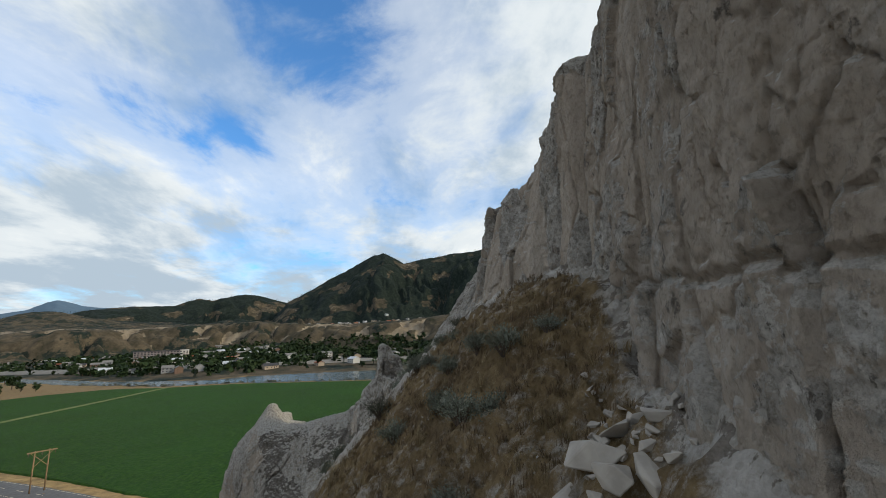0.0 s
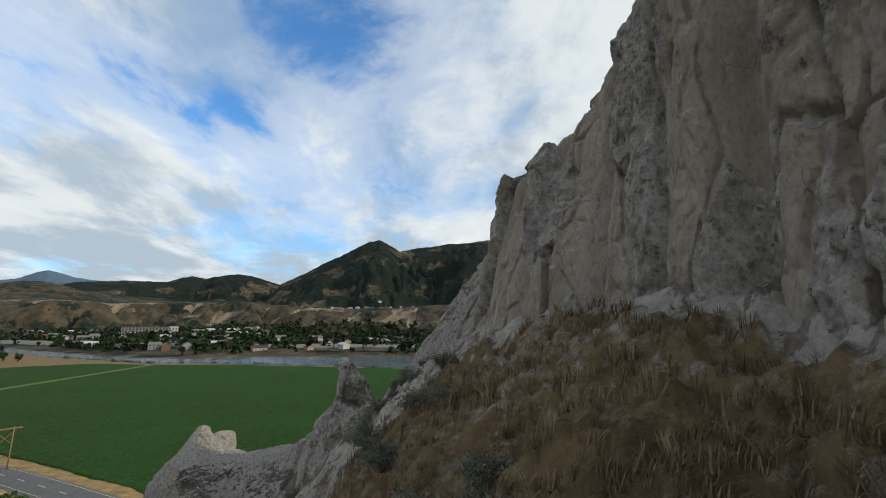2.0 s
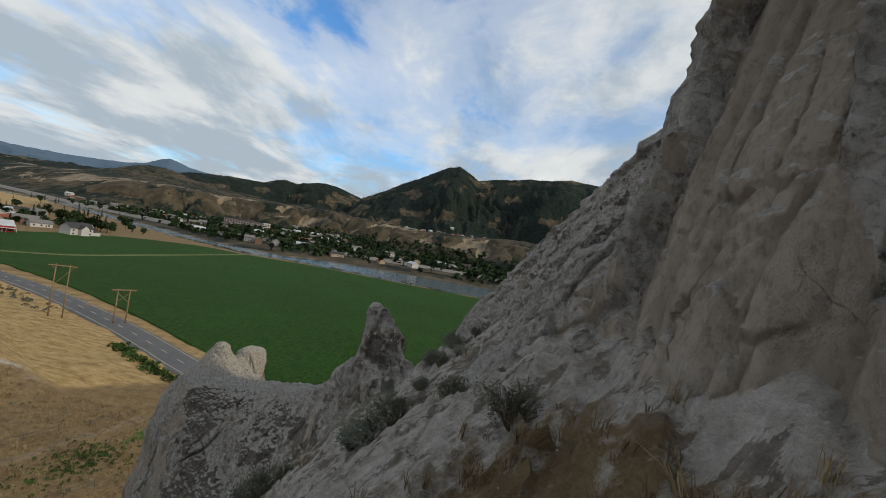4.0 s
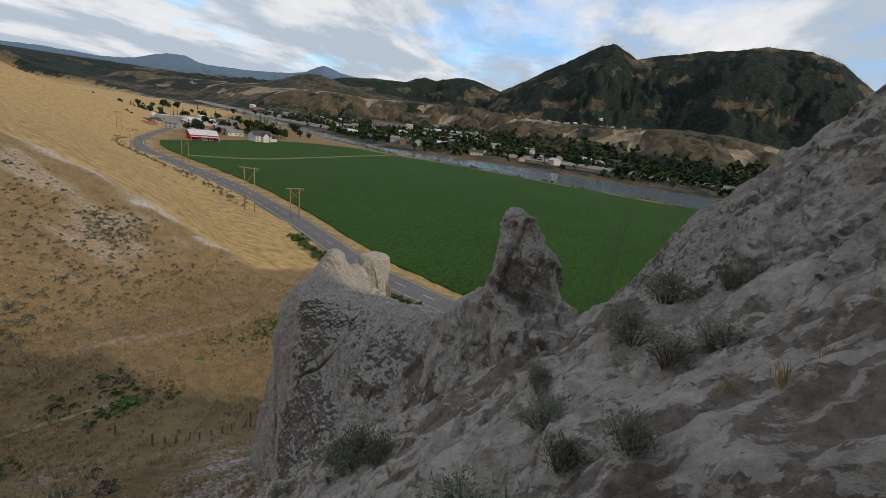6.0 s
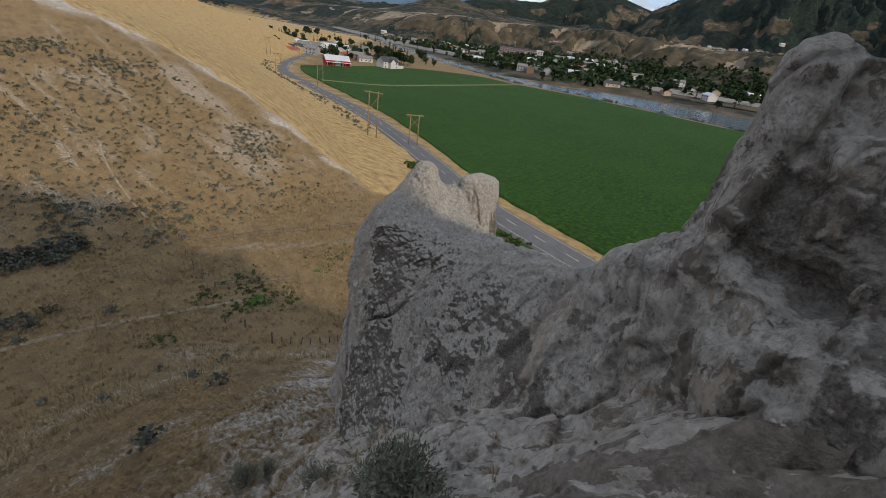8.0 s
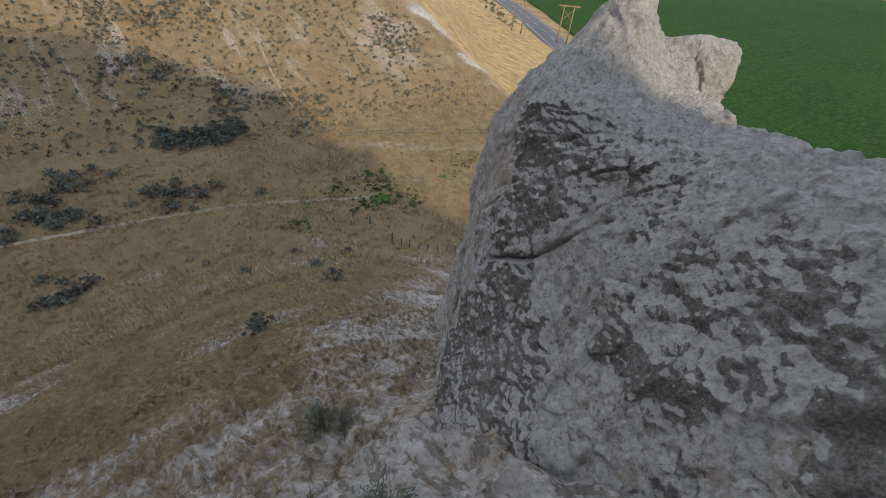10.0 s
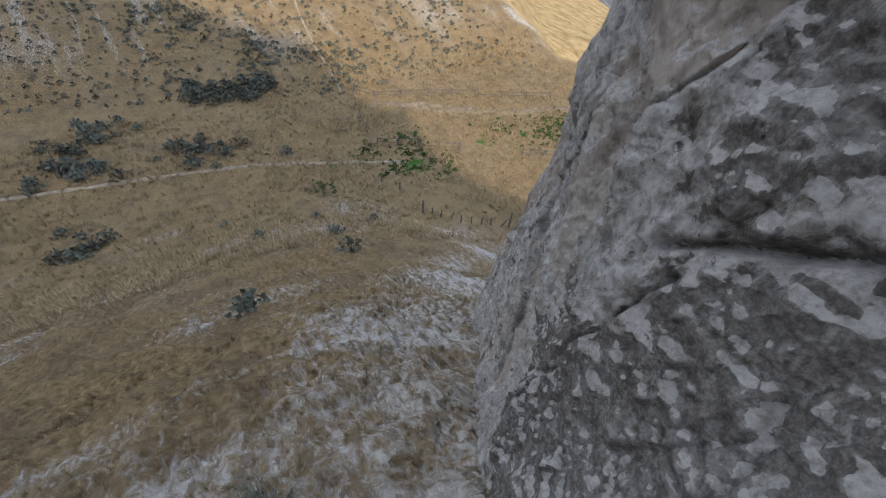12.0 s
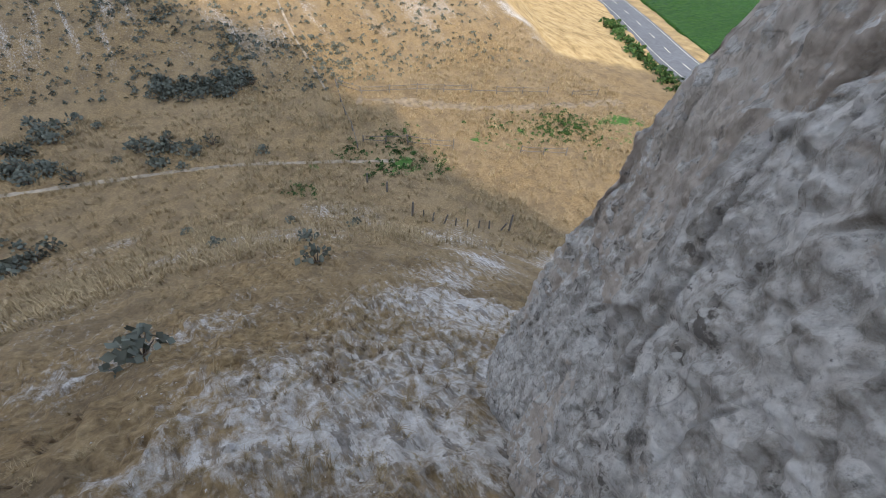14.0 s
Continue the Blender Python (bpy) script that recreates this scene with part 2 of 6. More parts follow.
RANGES = [
    (2450, 760, 0.30, [-15, -13, -11.6, -8.4, -6.5, -4.7, -2.5, -0.8, 0.6, 2, 3.5, 6, 8, 10.6, 13, 15.8, 19.4, 22.1, 26, 32], [0, 3, 4.7, 6.5, 7.7, 8.6, 9.9, 10.8, 11.15, 10.6, 9.75, 10.3, 10.5, 11.0, 11.1, 11.5, 11.1, 10.1, 7, 2]),
    (2900, 700, 0.22, [-38, -32, -27.3, -24.1, -22.6, -21.7, -20, -18.3, -16.7, -15, -13.8, -11.6, -8], [1.5, 3.6, 4.15, 4.2, 4.8, 5.05, 4.9, 5.4, 5.65, 5.5, 5.1, 4.6, 3]),
    (4350, 800, 0.06, [-75, -64, -60, -56, -53.5, -51.5, -50.3, -48.7, -47.3, -43, -40, -37.5, -36, -34.8, -34.1, -33.2, -32, -30, -27, -20], [1.7, 1.8, 2.0, 1.9, 2.2, 2.9, 3.2, 3.3, 2.7, 2.8, 3.0, 3.3, 3.7, 4.4, 4.65, 4.5, 4.1, 3.9, 3.6, 2.5]),
]


def ground_height(x, y):
    z, far, road_d, road_s, toe_d, toe_s, _ = valley(x, y)
    slope = apron(x, y)
    z = np.where(far > 0, far_hills(x, y, far) - 9 * step(40, 120, far), -smin(-z, -slope, 1.5))
    bed = step(16, 5.5, road_d) * (far <= 0)
    return z * (1 - bed) + 0.05 * bed


def flakes(x, y, z):
    """Broken plates of crusted clay, longer down the slope than across it."""
    w = 0.16 * vnoise(x * 1.3, y * 1.3, z * 1.3, 261)
    e1, o1, ax, ay, az_ = cells((x + w) * 1.15, (y + 0.35 * x + w) * 2.6, (z + w) * 1.15, 263)
    e2, o2, bx, by, bz = cells((x + w) * 3.4, (y + 0.3 * x) * 5.6, (z + w) * 3.4, 265)
    e1, e2 = step(0.0, 0.06, e1), step(0.0, 0.12, e2)
    return e1 * (0.17 * (o1 - 0.5) + 0.22 * ay + 0.14 * ax) - 0.03 * (1 - e1) + e2 * (0.06 * (o2 - 0.5) + 0.08 * by + 0.06 * bx)


def ground_relief(x, y):
    """Fine relief of slope, meadow and hills, faded where the ground is tilled or paved."""
    r = np.hypot(x, y - 8)
    big = fbm(x / 7, y / 7, 0 * x, 3, 41)
    rill = ridged(x / 2.6 + 0.6 * big, y / 1.2 + 0.9 * big, 0 * x, 3, 43)
    lump = fbm(x * 1.5, y * 1.5, 0 * x + 4, 3, 47, 0.58)
    clod_ = ridged(x * 1.9 + 0.7 * lump, y * 2.6 + 0.5 * lump, 0 * x, 3, 49)
    rib = ridged(x / 1.3 + 0.8 * lump, y / 0.5 + 0.5 * lump + 0.25 * x, 0 * x + 2, 2, 53)
    near = (x > -7) & (x < 4) & (y > -7) & (y < 15)
    flaky = np.zeros_like(lump)
    if np.any(near):
        flaky[near] = flakes(x[near], y[near], 0.7 * x[near]) * step(-6.5, -4.5, x[near])
    steep = step(3, 9, apron(x, y)) * step(80, 50, np.hypot(x, y))
    return steep * (0.3 * big * step(4.0, 9.0, r) + 0.13 * rill + 0.14 * lump + 0.075 * clod_ + 0.08 * np.maximum(rib, -0.1) - 0.11 + flaky) + (1 - steep) * 0.25 * big * step(40, 90, r) * step(900, 300, r)


# ---- the bluff as a solid ----
FOOT_Y = [-40, -25, -12, -8, -7, -6.2, -5.5, -4.4, -3.3, -2.2, -1, 0, 1.2, 2, 3, 4, 5, 6, 7, 8, 9, 10.2, 11.4, 12.3, 13.2, 14, 16, 20, 30]
FOOT_X = [2.0, 1.6, 0.9, 1.1, 1.35, 1.7, 1.9, 2.3, 2.85, 2.95, 2.75, 2.75, 2.3, 1.9, 1.75, 1.7, 1.85, 2.05, 2.2, 2.3, 2.45, 2.4, 2.0, 2.05, 2.15, 3.2, 6.5, 14, 40]
LEAN_Y = [-20, -3, -1, 0.5, 1.8, 3, 4, 5, 6, 8, 9, 10.3, 12.3, 20]
LEAN_UP = [0.08, 0.07, 0.07, 0.15, 0.32, 0.25, 0.2, 0.36, 0.5, 0.74, 0.74, 0.6, 0.6, 0.7]
LEAN_DN = [0.05, 0.05, 0.1, 0.2, 0.35, 0.35, 0.3, 0.4, 0.6, 0.85, 0.7, 0.6, 0.55, 0.6]
TOP_Y = [-40, -8, -5.5, -4.4, -3.4, -2.6, -1.4, 0, 1.5, 2.6, 3.9, 5.5, 7, 8.5, 10.3, 10.6, 10.8, 11.5, 12.3, 13.2, 15, 20]
TOP_Z = [47, 47.5, 48, 47, 45.6, 45.2, 45.8, 44.9, 43.8, 43.2, 43.1, 43.5, 43.8, 44.1, 44.1, 43.6, 43.0, 41.3, 40.1, 38.9, 36.8, 33]
# the fin: run along its crest (from the tall spire outwards) and offset towards the open side
FIN_O, FIN_E, FIN_N = (-1.3, 12.9), (-0.80, 0.60), (-0.60, -0.80)
FIN_U = [-1.0, 0.5, 2.0, 3.0, 4.5, 5.7, 6.4, 7.2, 8.0, 9.0, 10.0, 11.0]
FIN_Z = [35.0, 34.0, 33.0, 32.0, 30.5, 28.5, 26.0, 23.0]
FIN_FRONT = [[0.9, 0.45, 0.05, -0.5, -0.8, -0.7, -0.6, -0.2, 0.3, 0.3, -0.2, -0.8],
             [1.2, 0.8, 0.45, -0.2, -0.4, -0.2, 0.1, 0.7, 1.1, 1.0, 0.5, -0.2],
             [1.6, 1.2, 0.7, 0.4, 0.6, 0.9, 1.2, 1.8, 2.0, 1.8, 1.2, 0.5],
             [2.0, 1.6, 1.1, 1.1, 1.3, 1.5, 1.9, 2.25, 2.3, 2.2, 1.8, 1.1],
             [2.6, 2.2, 1.8, 1.8, 1.9, 2.1, 2.4, 2.4, 2.45, 2.4, 2.2, 1.7],
             [3.4, 3.2, 2.8, 2.8, 3.1, 3.0, 2.9, 2.45, 2.5, 2.5, 2.4, 2.1],
             [4.5, 4.5, 4.0, 3.9, 3.9, 3.4, 3.2, 2.9, 2.65, 2.6, 2.5, 2.4],
             [6.0, 6.0, 5.5, 5.0, 4.6, 4.2, 4.0, 3.7, 3.3, 3.0, 2.8, 2.7]]
CREST_U = [-3, -0.8, 0, 0.8, 1.7, 2.9, 3.75, 5, 6.4, 7.4, 8.4, 9.2, 10.0, 10.6, 11.1, 11.5, 11.9, 12.5]
CREST_Z = [36.2, 36.0, 36.2, 35.7, 34.9, 34.2, 33.9, 33.5, 33.1, 33.3, 33.8, 33.1, 32.3, 31.0, 29.0, 27.0, 24.0, 18.0]
CREST_V = [0, 0, 0, 0, 0, -0.2, -0.35, 0.0, 0.0, 0.2, 0.5, 0.6, 0.7, 0.9, 1.0, 1.1, 1.2, 1.3]
BACK_W = [0.4, 0.35, 0.35, 0.3, 0.3, 0.4, 0.5, 0.5, 0.5, 0.6, 0.9, 1.4, 1.4, 1.2, 1.0, 0.9, 0.8, 0.8]


# upright clefts in the cliff: place, half width, depth, tilt
CLEFTS = ((-1.85, 0.26, 0.5, 0.03), (0.55, 0.13, 0.32, 0.02), (-0.7, 0.10, 0.28, 0.04), (-3.6, 0.12, 0.32, -0.03), (4.75, 0.15, 0.5, 0.06), (-5.9, 0.11, 0.22, 0.05), (1.9, 0.14, 0.32, 0.05), (3.1, 0.1, 0.25, 0.08))


def cliff_solid(x, y, z):
    foot, up, dn = np.interp(y, FOOT_Y, FOOT_X), np.interp(y, LEAN_Y, LEAN_UP), np.interp(y, LEAN_Y, LEAN_DN)
    dz = z - 39.5
    lean = np.where(dz > 0, up * dz, dn * dz)
    face = foot + lean
    # deep upright joints between the columns
    for cy, w, depth, tilt in CLEFTS:
        face = face + depth * np.exp(-(((y - cy - tilt * dz) / w) ** 2))
    # standing block beside the crack
    face = face - 0.45 * np.exp(-(((y - 5.9) / 0.75) ** 4)) * step(40.6, 40.1, z)
    slope = np.sqrt(1 + np.where(dz > 0, up, dn) ** 2)
    top = (z - np.interp(y, TOP_Y, TOP_Z) - np.interp(y, [9.5, 11], [0.25, 0.05]) * np.maximum(x - face, 0)) * 0.9
    d = (face - x) / slope
    return -smin(-d, -top, 0.5)


def fin_solid(x, y, z):
    px, py = x - FIN_O[0], y - FIN_O[1]
    u, v = px * FIN_E[0] + py * FIN_E[1], px * FIN_N[0] + py * FIN_N[1]
    rows = np.stack([np.interp(u, FIN_U, r) for r in FIN_FRONT])
    k = np.interp(-z, [-t for t in FIN_Z], np.arange(len(FIN_Z)))
    k0 = np.clip(np.floor(k).astype(int), 0, len(FIN_Z) - 2)
    f0 = np.take_along_axis(rows, k0[None], 0)[0]
    f1 = np.take_along_axis(rows, k0[None] + 1, 0)[0]
    front = v - 0.11 - (f0 + (f1 - f0) * (k - k0))
    top = np.interp(u, CREST_U, CREST_Z)
    back = np.interp(u, CREST_U, CREST_V) - np.interp(u, CREST_U, BACK_W) - 0.42 * np.maximum(top - z, 0) - v
    d = -smin(-front * 0.9, -back * 0.9, 0.25)
    d = -smin(-d, -(z - top) * 0.7, 0.3)
    return np.maximum(d, (-1.6 - u) * 0.9)


def tooth(x, y, z, cx, cy, top, r_top, grow, stretch=1.0, turn=0.0, square=3.0, lean=(0, 0), depth=2.0):
    c, s = math.cos(radians(turn)), math.sin(radians(turn))
    dx, dy = x - cx + lean[0] * (top - z), y - cy + lean[1] * (top - z)
    u, v = np.abs(dx * c + dy * s) / stretch, np.abs(-dx * s + dy * c)
    rad = (u**square + v**square) ** (1 / square)
    h = top - z
    side = (rad - r_top - grow * np.clip(h, 0, depth) + 0.45 * np.maximum(h - depth, 0)) * 0.9
    return -smin(-side, h, 0.18)


def bluff_solid(x, y, z):
    d = cliff_solid(x, y, z)
    fin = fin_solid(x, y, z)
    for t in (dict(cx=-1.47, cy=12.85, top=37.76, r_top=0.22, grow=0.10, stretch=1.15, turn=8, square=4.0, lean=(-0.09, 0.0), depth=1.7),
              dict(cx=-1.04, cy=12.55, top=37.28, r_top=0.2, grow=0.11, stretch=1.25, turn=8, square=5.0, lean=(-0.17, 0.0), depth=1.2),
              dict(cx=-0.62, cy=12.2, top=36.5, r_top=0.22, grow=0.16, stretch=1.25, turn=15, square=4.0, depth=0.9),
              dict(cx=-8.3, cy=17.3, top=34.5, r_top=0.22, grow=0.58, stretch=1.2, turn=150, square=2.2, depth=1.2),
              dict(cx=-8.35, cy=20.7, top=33.3, r_top=0.5, grow=0.17, stretch=1.3, turn=100, square=2.6, depth=9.0)):
        fin = smin(fin, tooth(x, y, z, **t), 0.12)
    return smin(d, fin, 0.4)


def rock_broad(x, y, z):
    """Broad swells of the weathered clay."""
    return 0.15 * fbm(x * 0.45, y * 0.45, z * 0.22, 3, 51)


# joints in the fin's open face, by the run along it and the height
JOINTS = [[(8.45, 31.3), (8.30, 30.84), (8.19, 30.59), (8.12, 30.3), (8.45, 29.85), (8.71, 29.5), (8.6, 29.1), (8.54, 28.85), (8.38, 28.65), (8.3, 28.45), (8.18, 28.2), (8.13, 27.66), (8.1, 26.8)],
          [(7.0, 31.6), (7.33, 31.0), (7.25, 30.4), (7.3, 29.9)],
          [(8.5, 29.6), (8.60, 29.28), (8.62, 29.0), (8.82, 28.72), (8.95, 28.5)],
          [(6.3, 30.6), (6.6, 29.2), (6.5, 27.8)], [(9.4, 29.6), (9.7, 28.2), (9.5, 26.8)], [(5.4, 32.4), (5.9, 31.2), (6.6, 30.6)]]


def joints(x, y, z):
    """Open cracks of the fin's face and the slabs fallen away below them."""
    px, py = x - FIN_O[0], y - FIN_O[1]
    u = px * FIN_E[0] + py * FIN_E[1] + 0.05 * vnoise(x * 2.3, y * 2.3, z * 2.3, 67)
    v = px * FIN_N[0] + py * FIN_N[1]
    cut, slab = np.zeros_like(u), np.zeros_like(u)
    for i, line in enumerate(JOINTS):
        dist, side, run = line_dist(u, z, line)
        cut = np.maximum(cut, (0.30, 0.15, 0.16, 0.12, 0.15, 0.14)[i] * np.exp(-((dist / (0.03, 0.022, 0.022, 0.02, 0.025, 0.03)[i]) ** 2)))
        if i == 0:
            slab = np.maximum(slab, step(0, 0.05, -side) * step(0.9, 0.6, dist) * step(29.3, 28.9, z))
        if i == 1:
            slab = np.maximum(slab, step(0, 0.06, side) * step(1.1, 0.7, dist))
    front = step(0.0, 0.5, v)
    return cut * front, slab * front


def rock_cells(x, y, z):
    wx = x + 0.12 * vnoise(x * 1.1, y * 1.1, z * 0.9, 61)
    wy = y + 0.12 * vnoise(x * 1.1, y * 1.1, z * 0.9, 62)
    return wx, wy, cells(wx * 0.95, wy * 1.15, z * 0.26, 71)


def rock_fine(x, y, z):
    """Broken columns, ledges and slabs: tilted facets between joints."""
    thin = np.maximum(step(35.9, 36.6, z) * step(0.2, -0.3, x), step(32.8, 33.4, z) * step(-6.5, -7.2, x))
    amp = (1 - 0.62 * step(-2, -5, x)) * (1 - 0.45 * thin)
    wx, wy, (edge, own, tx, ty, tz) = rock_cells(x, y, z)
    edge2, own2, sx, sy, sz = cells(wx * 2.4, wy * 2.7, z * 1.0, 81)
    fine = fbm(x * 4.2, y * 4.2, z * 3.4, 2, 57, 0.6)
    plane = step(0.45, 0.6, own)
    broken = (1 - 0.5 * plane + step(-3, -5, x) * (0.5 + 0.5 * plane)) * (1 - 0.35 * step(-2.5, -5, y))
    e1, e2 = step(0.0, 0.04, edge), step(0.0, 0.07, edge2)
    d = e1 * (0.21 * (own - 0.5) + 0.24 * tx + 0.34 * ty + 0.06 * tz) + 0.03 * (1 - e1) + broken * e2 * (0.12 * (own2 - 0.5) + 0.12 * sx + 0.16 * sy + 0.06 * sz + 0.03 * fine)
    d = d + (0.13 - 0.10 * step(-3, -5, x)) * np.exp(-(edge / 0.045) ** 2) * step(0.3, 0.6, own2)
    d = amp * (d + 0.05 * np.exp(-(edge2 / 0.06) ** 2) * step(0.45, 0.6, own))
    crumbly = step(-0.1, 0.35, vnoise(x * 0.9, y * 0.9, z * 0.6, 93)) * (1 - 0.5 * plane * step(-4, -3, x))
    edge3, own3, qx, qy, qz = cells(wx * 6.2 + 0.5 * fine, wy * 6.6, z * 4.6 + fine, 91)
    d = d + (0.25 + 0.75 * crumbly) * step(0.0, 0.12, edge3) * (0.035 * (own3 - 0.5) + 0.04 * qx + 0.04 * qy + 0.03 * qz)
    d = d + 0.02 * fbm(x * 9, y * 9, z * 8, 3, 58, 0.6)
    # thin level beds
    d = d + 0.028 * ridged(x * 0.7, y * 0.7, z * 3.4 + 0.8 * own, 2, 99) * step(6, 3, y) * step(-0.3, 0.4, vnoise(x * 0.8, y * 0.8, z * 0.5, 98))
    quiet = np.zeros_like(d)
    for cy, w, _, tilt in CLEFTS:
        quiet = np.maximum(quiet, np.exp(-(((y - cy - tilt * (z - 39.5)) / (1.9 * w)) ** 4)))
    d = d * (1 - 0.8 * quiet * step(0.3, 0.8, x))
    # level parting in the cliff, plates on the leaning slope
    d = d + 0.10 * np.exp(-(((z - 39.25 - 0.06 * y + 0.12 * own2) / 0.06) ** 2)) * step(2.5, 1.0, y)
    ribs = step(4.4, 6.0, y) * step(-3.0, -1.0, x)
    on = ribs > 0
    if np.any(on):
        d[on] = d[on] * (1 - 0.45 * ribs[on]) - ribs[on] * flakes(x[on], y[on], z[on])
    west = x < -4
    if np.any(west):
        cut, slab = joints(x[west], y[west], z[west])
        q = x[west], y[west], z[west]
        chip, own4, kx, ky, kz = cells(q[0] * 11, q[1] * 11, q[2] * 7, 97)
        d[west] += cut + 0.08 * slab + 0.03 * fbm(q[0] * 3.1, q[1] * 3.1, q[2] * 2.3, 4, 77, 0.65) + step(0.0, 0.3, chip) * (0.02 * (own4 - 0.5) + 0.025 * kx + 0.025 * ky + 0.02 * kz)
    return d


def solid_mesh(name, solid, lo, hi, size, band, fine=True, hole=None):
    """Surface nets over the blocks that the surface passes through."""
    B = 8
    lo = np.array(lo, float)
    nb = np.ceil((np.array(hi) - lo) / (size * B)).astype(int)
    g = np.stack(np.meshgrid(*[np.arange(k) for k in nb], indexing="ij"), -1).reshape(-1, 3)
    mid = lo + (g + 0.5) * size * B
    keep = np.abs(solid(*mid.T.astype(np.float32))) < band + size * B * 0.9 + 0.35
    g = g[keep]
    k = np.arange(B + 1)
    off = np.stack(np.meshgrid(k, k, k, indexing="ij"), -1).reshape(-1, 3)
    verts_key, verts_pos, faces = [], [], []
    n_all = nb * B + 2
    code = lambda v: (v[..., 0] * n_all[1] + v[..., 1]) * n_all[2] + v[..., 2]
    sign_edges = []
    for s in range(0, len(g), 1500):
        base = g[s : s + 1500] * B
        idx = base[:, None, :] + off[None]
        p = (lo + idx * size).astype(np.float32)
        d = solid(p[..., 0], p[..., 1], p[..., 2])
        near = np.abs(d) < 0.3
        q = p[near]
        d[near] += rock_broad(q[:, 0], q[:, 1], q[:, 2])
        d = d.reshape(-1, B + 1, B + 1, B + 1)
        c8 = [d[:, a : a + B, b : b + B, c : c + B] for a in (0, 1) for b in (0, 1) for c in (0, 1)]
        inside = sum((c < 0).astype(np.int8) for c in c8)
        cell = (inside > 0) & (inside < 8)
        n, i, j, l = np.nonzero(cell)
        v = [c[n, i, j, l] for c in c8]
        acc, cnt = np.zeros((len(n), 3)), np.zeros(len(n))
        corner = np.array([(a, b, c) for a in (0, 1) for b in (0, 1) for c in (0, 1)], float)
        for a in range(8):
            for b in range(a + 1, 8):
                if np.abs(corner[a] - corner[b]).sum() != 1:
                    continue
                cross = (v[a] < 0) != (v[b] < 0)
                t = np.where(cross, v[a] / np.where(cross, v[a] - v[b], 1), 0)
                acc += (corner[a] + t[:, None] * (corner[b] - corner[a])) * cross[:, None]
                cnt += cross
        ijk = base[n] + np.stack([i, j, l], -1)
        verts_key.append(code(ijk))
        verts_pos.append(lo + (ijk + acc / cnt[:, None]) * size)
        # grid edges that cross the surface, owned by their lower corner
        for ax in range(3):
            e = [0, 0, 0]
            e[ax] = 1
            d0 = d[:, :B, :B, :B]
            d1 = d[:, e[0] : e[0] + B, e[1] : e[1] + B, e[2] : e[2] + B]
            n, i, j, l = np.nonzero((d0 < 0) != (d1 < 0))
            ijk = base[n] + np.stack([i, j, l], -1)
            sign_edges.append((ax, ijk, d0[n, i, j, l] < 0))
    key, pos = np.concatenate(verts_key), np.concatenate(verts_pos)
    order = np.argsort(key)
    key, pos = key[order], pos[order]
    for ax, ijk, neg in sign_edges:
        u, w = (ax + 1) % 3, (ax + 2) % 3
        quad = []
        for du, dw in ((0, 0), (1, 0), (1, 1), (0, 1)):
            c = ijk.copy()
            c[:, u] -= du
            c[:, w] -= dw
            quad.append(code(c))
        quad = np.stack(quad, -1)
        quad[~neg] = quad[~neg][:, ::-1]
        at = np.searchsorted(key, quad).clip(0, len(key) - 1)
        ok = (key[at] == quad).all(-1)
        faces.append(at[ok])
    faces = np.concatenate(faces)
    # drop crumbs that hang loose in the air
    label = np.arange(len(pos))
    for _ in range(60):
        m = label[faces].min(1)
        before = label.copy()
        for c in range(4):
            np.minimum.at(label, faces[:, c], m)
        label = label[label]
        if (label == before).all():
            break
    count = np.bincount(label, minlength=len(pos))
    faces = faces[count[label[faces[:, 0]]] > (1500 if hole is not False else 200)]
    used, faces = np.unique(faces, return_inverse=True)
    pos, faces = pos[used], faces.reshape(-1, 4)
    if not fine:
        return mesh_from(name, pos, faces, True, 26)
    # leave out what lies buried in the slope or faces away behind the crest
    mid = pos[faces].mean(1)
    faces = faces[(mid[:, 2] > ground_height(mid[:, 0], mid[:, 1]) - 0.5) & (mid[:, 0] < 6.2)]
    if hole:
        mid = pos[faces].mean(1)
        faces = faces[~((mid > np.array(hole[0]) + 0.05) & (mid < np.array(hole[1]) - 0.05)).all(1)]
    used, faces = np.unique(faces, return_inverse=True)
    pos, faces = divided(pos[used], faces.reshape(-1, 4))
    nrm = normals(pos, faces)
    pos = pos - nrm * rock_fine(*pos.T.astype(np.float32))[:, None]
    return mesh_from(name, pos, faces, True, 30)


def normals(pos, faces):
    """Smooth unit normals at the corners of quads."""
    f = np.cross(pos[faces[:, 2]] - pos[faces[:, 0]], pos[faces[:, 3]] - pos[faces[:, 1]])
    out = np.stack([sum(np.bincount(faces[:, c], f[:, k], len(pos)) for c in range(4)) for k in range(3)], -1)
    for _ in range(2):
        g = out[faces].sum(1)
        out = np.stack([sum(np.bincount(faces[:, c], g[:, k], len(pos)) for c in range(4)) for k in range(3)], -1)
    return out / np.maximum(np.linalg.norm(out, axis=1), 1e-9)[:, None]


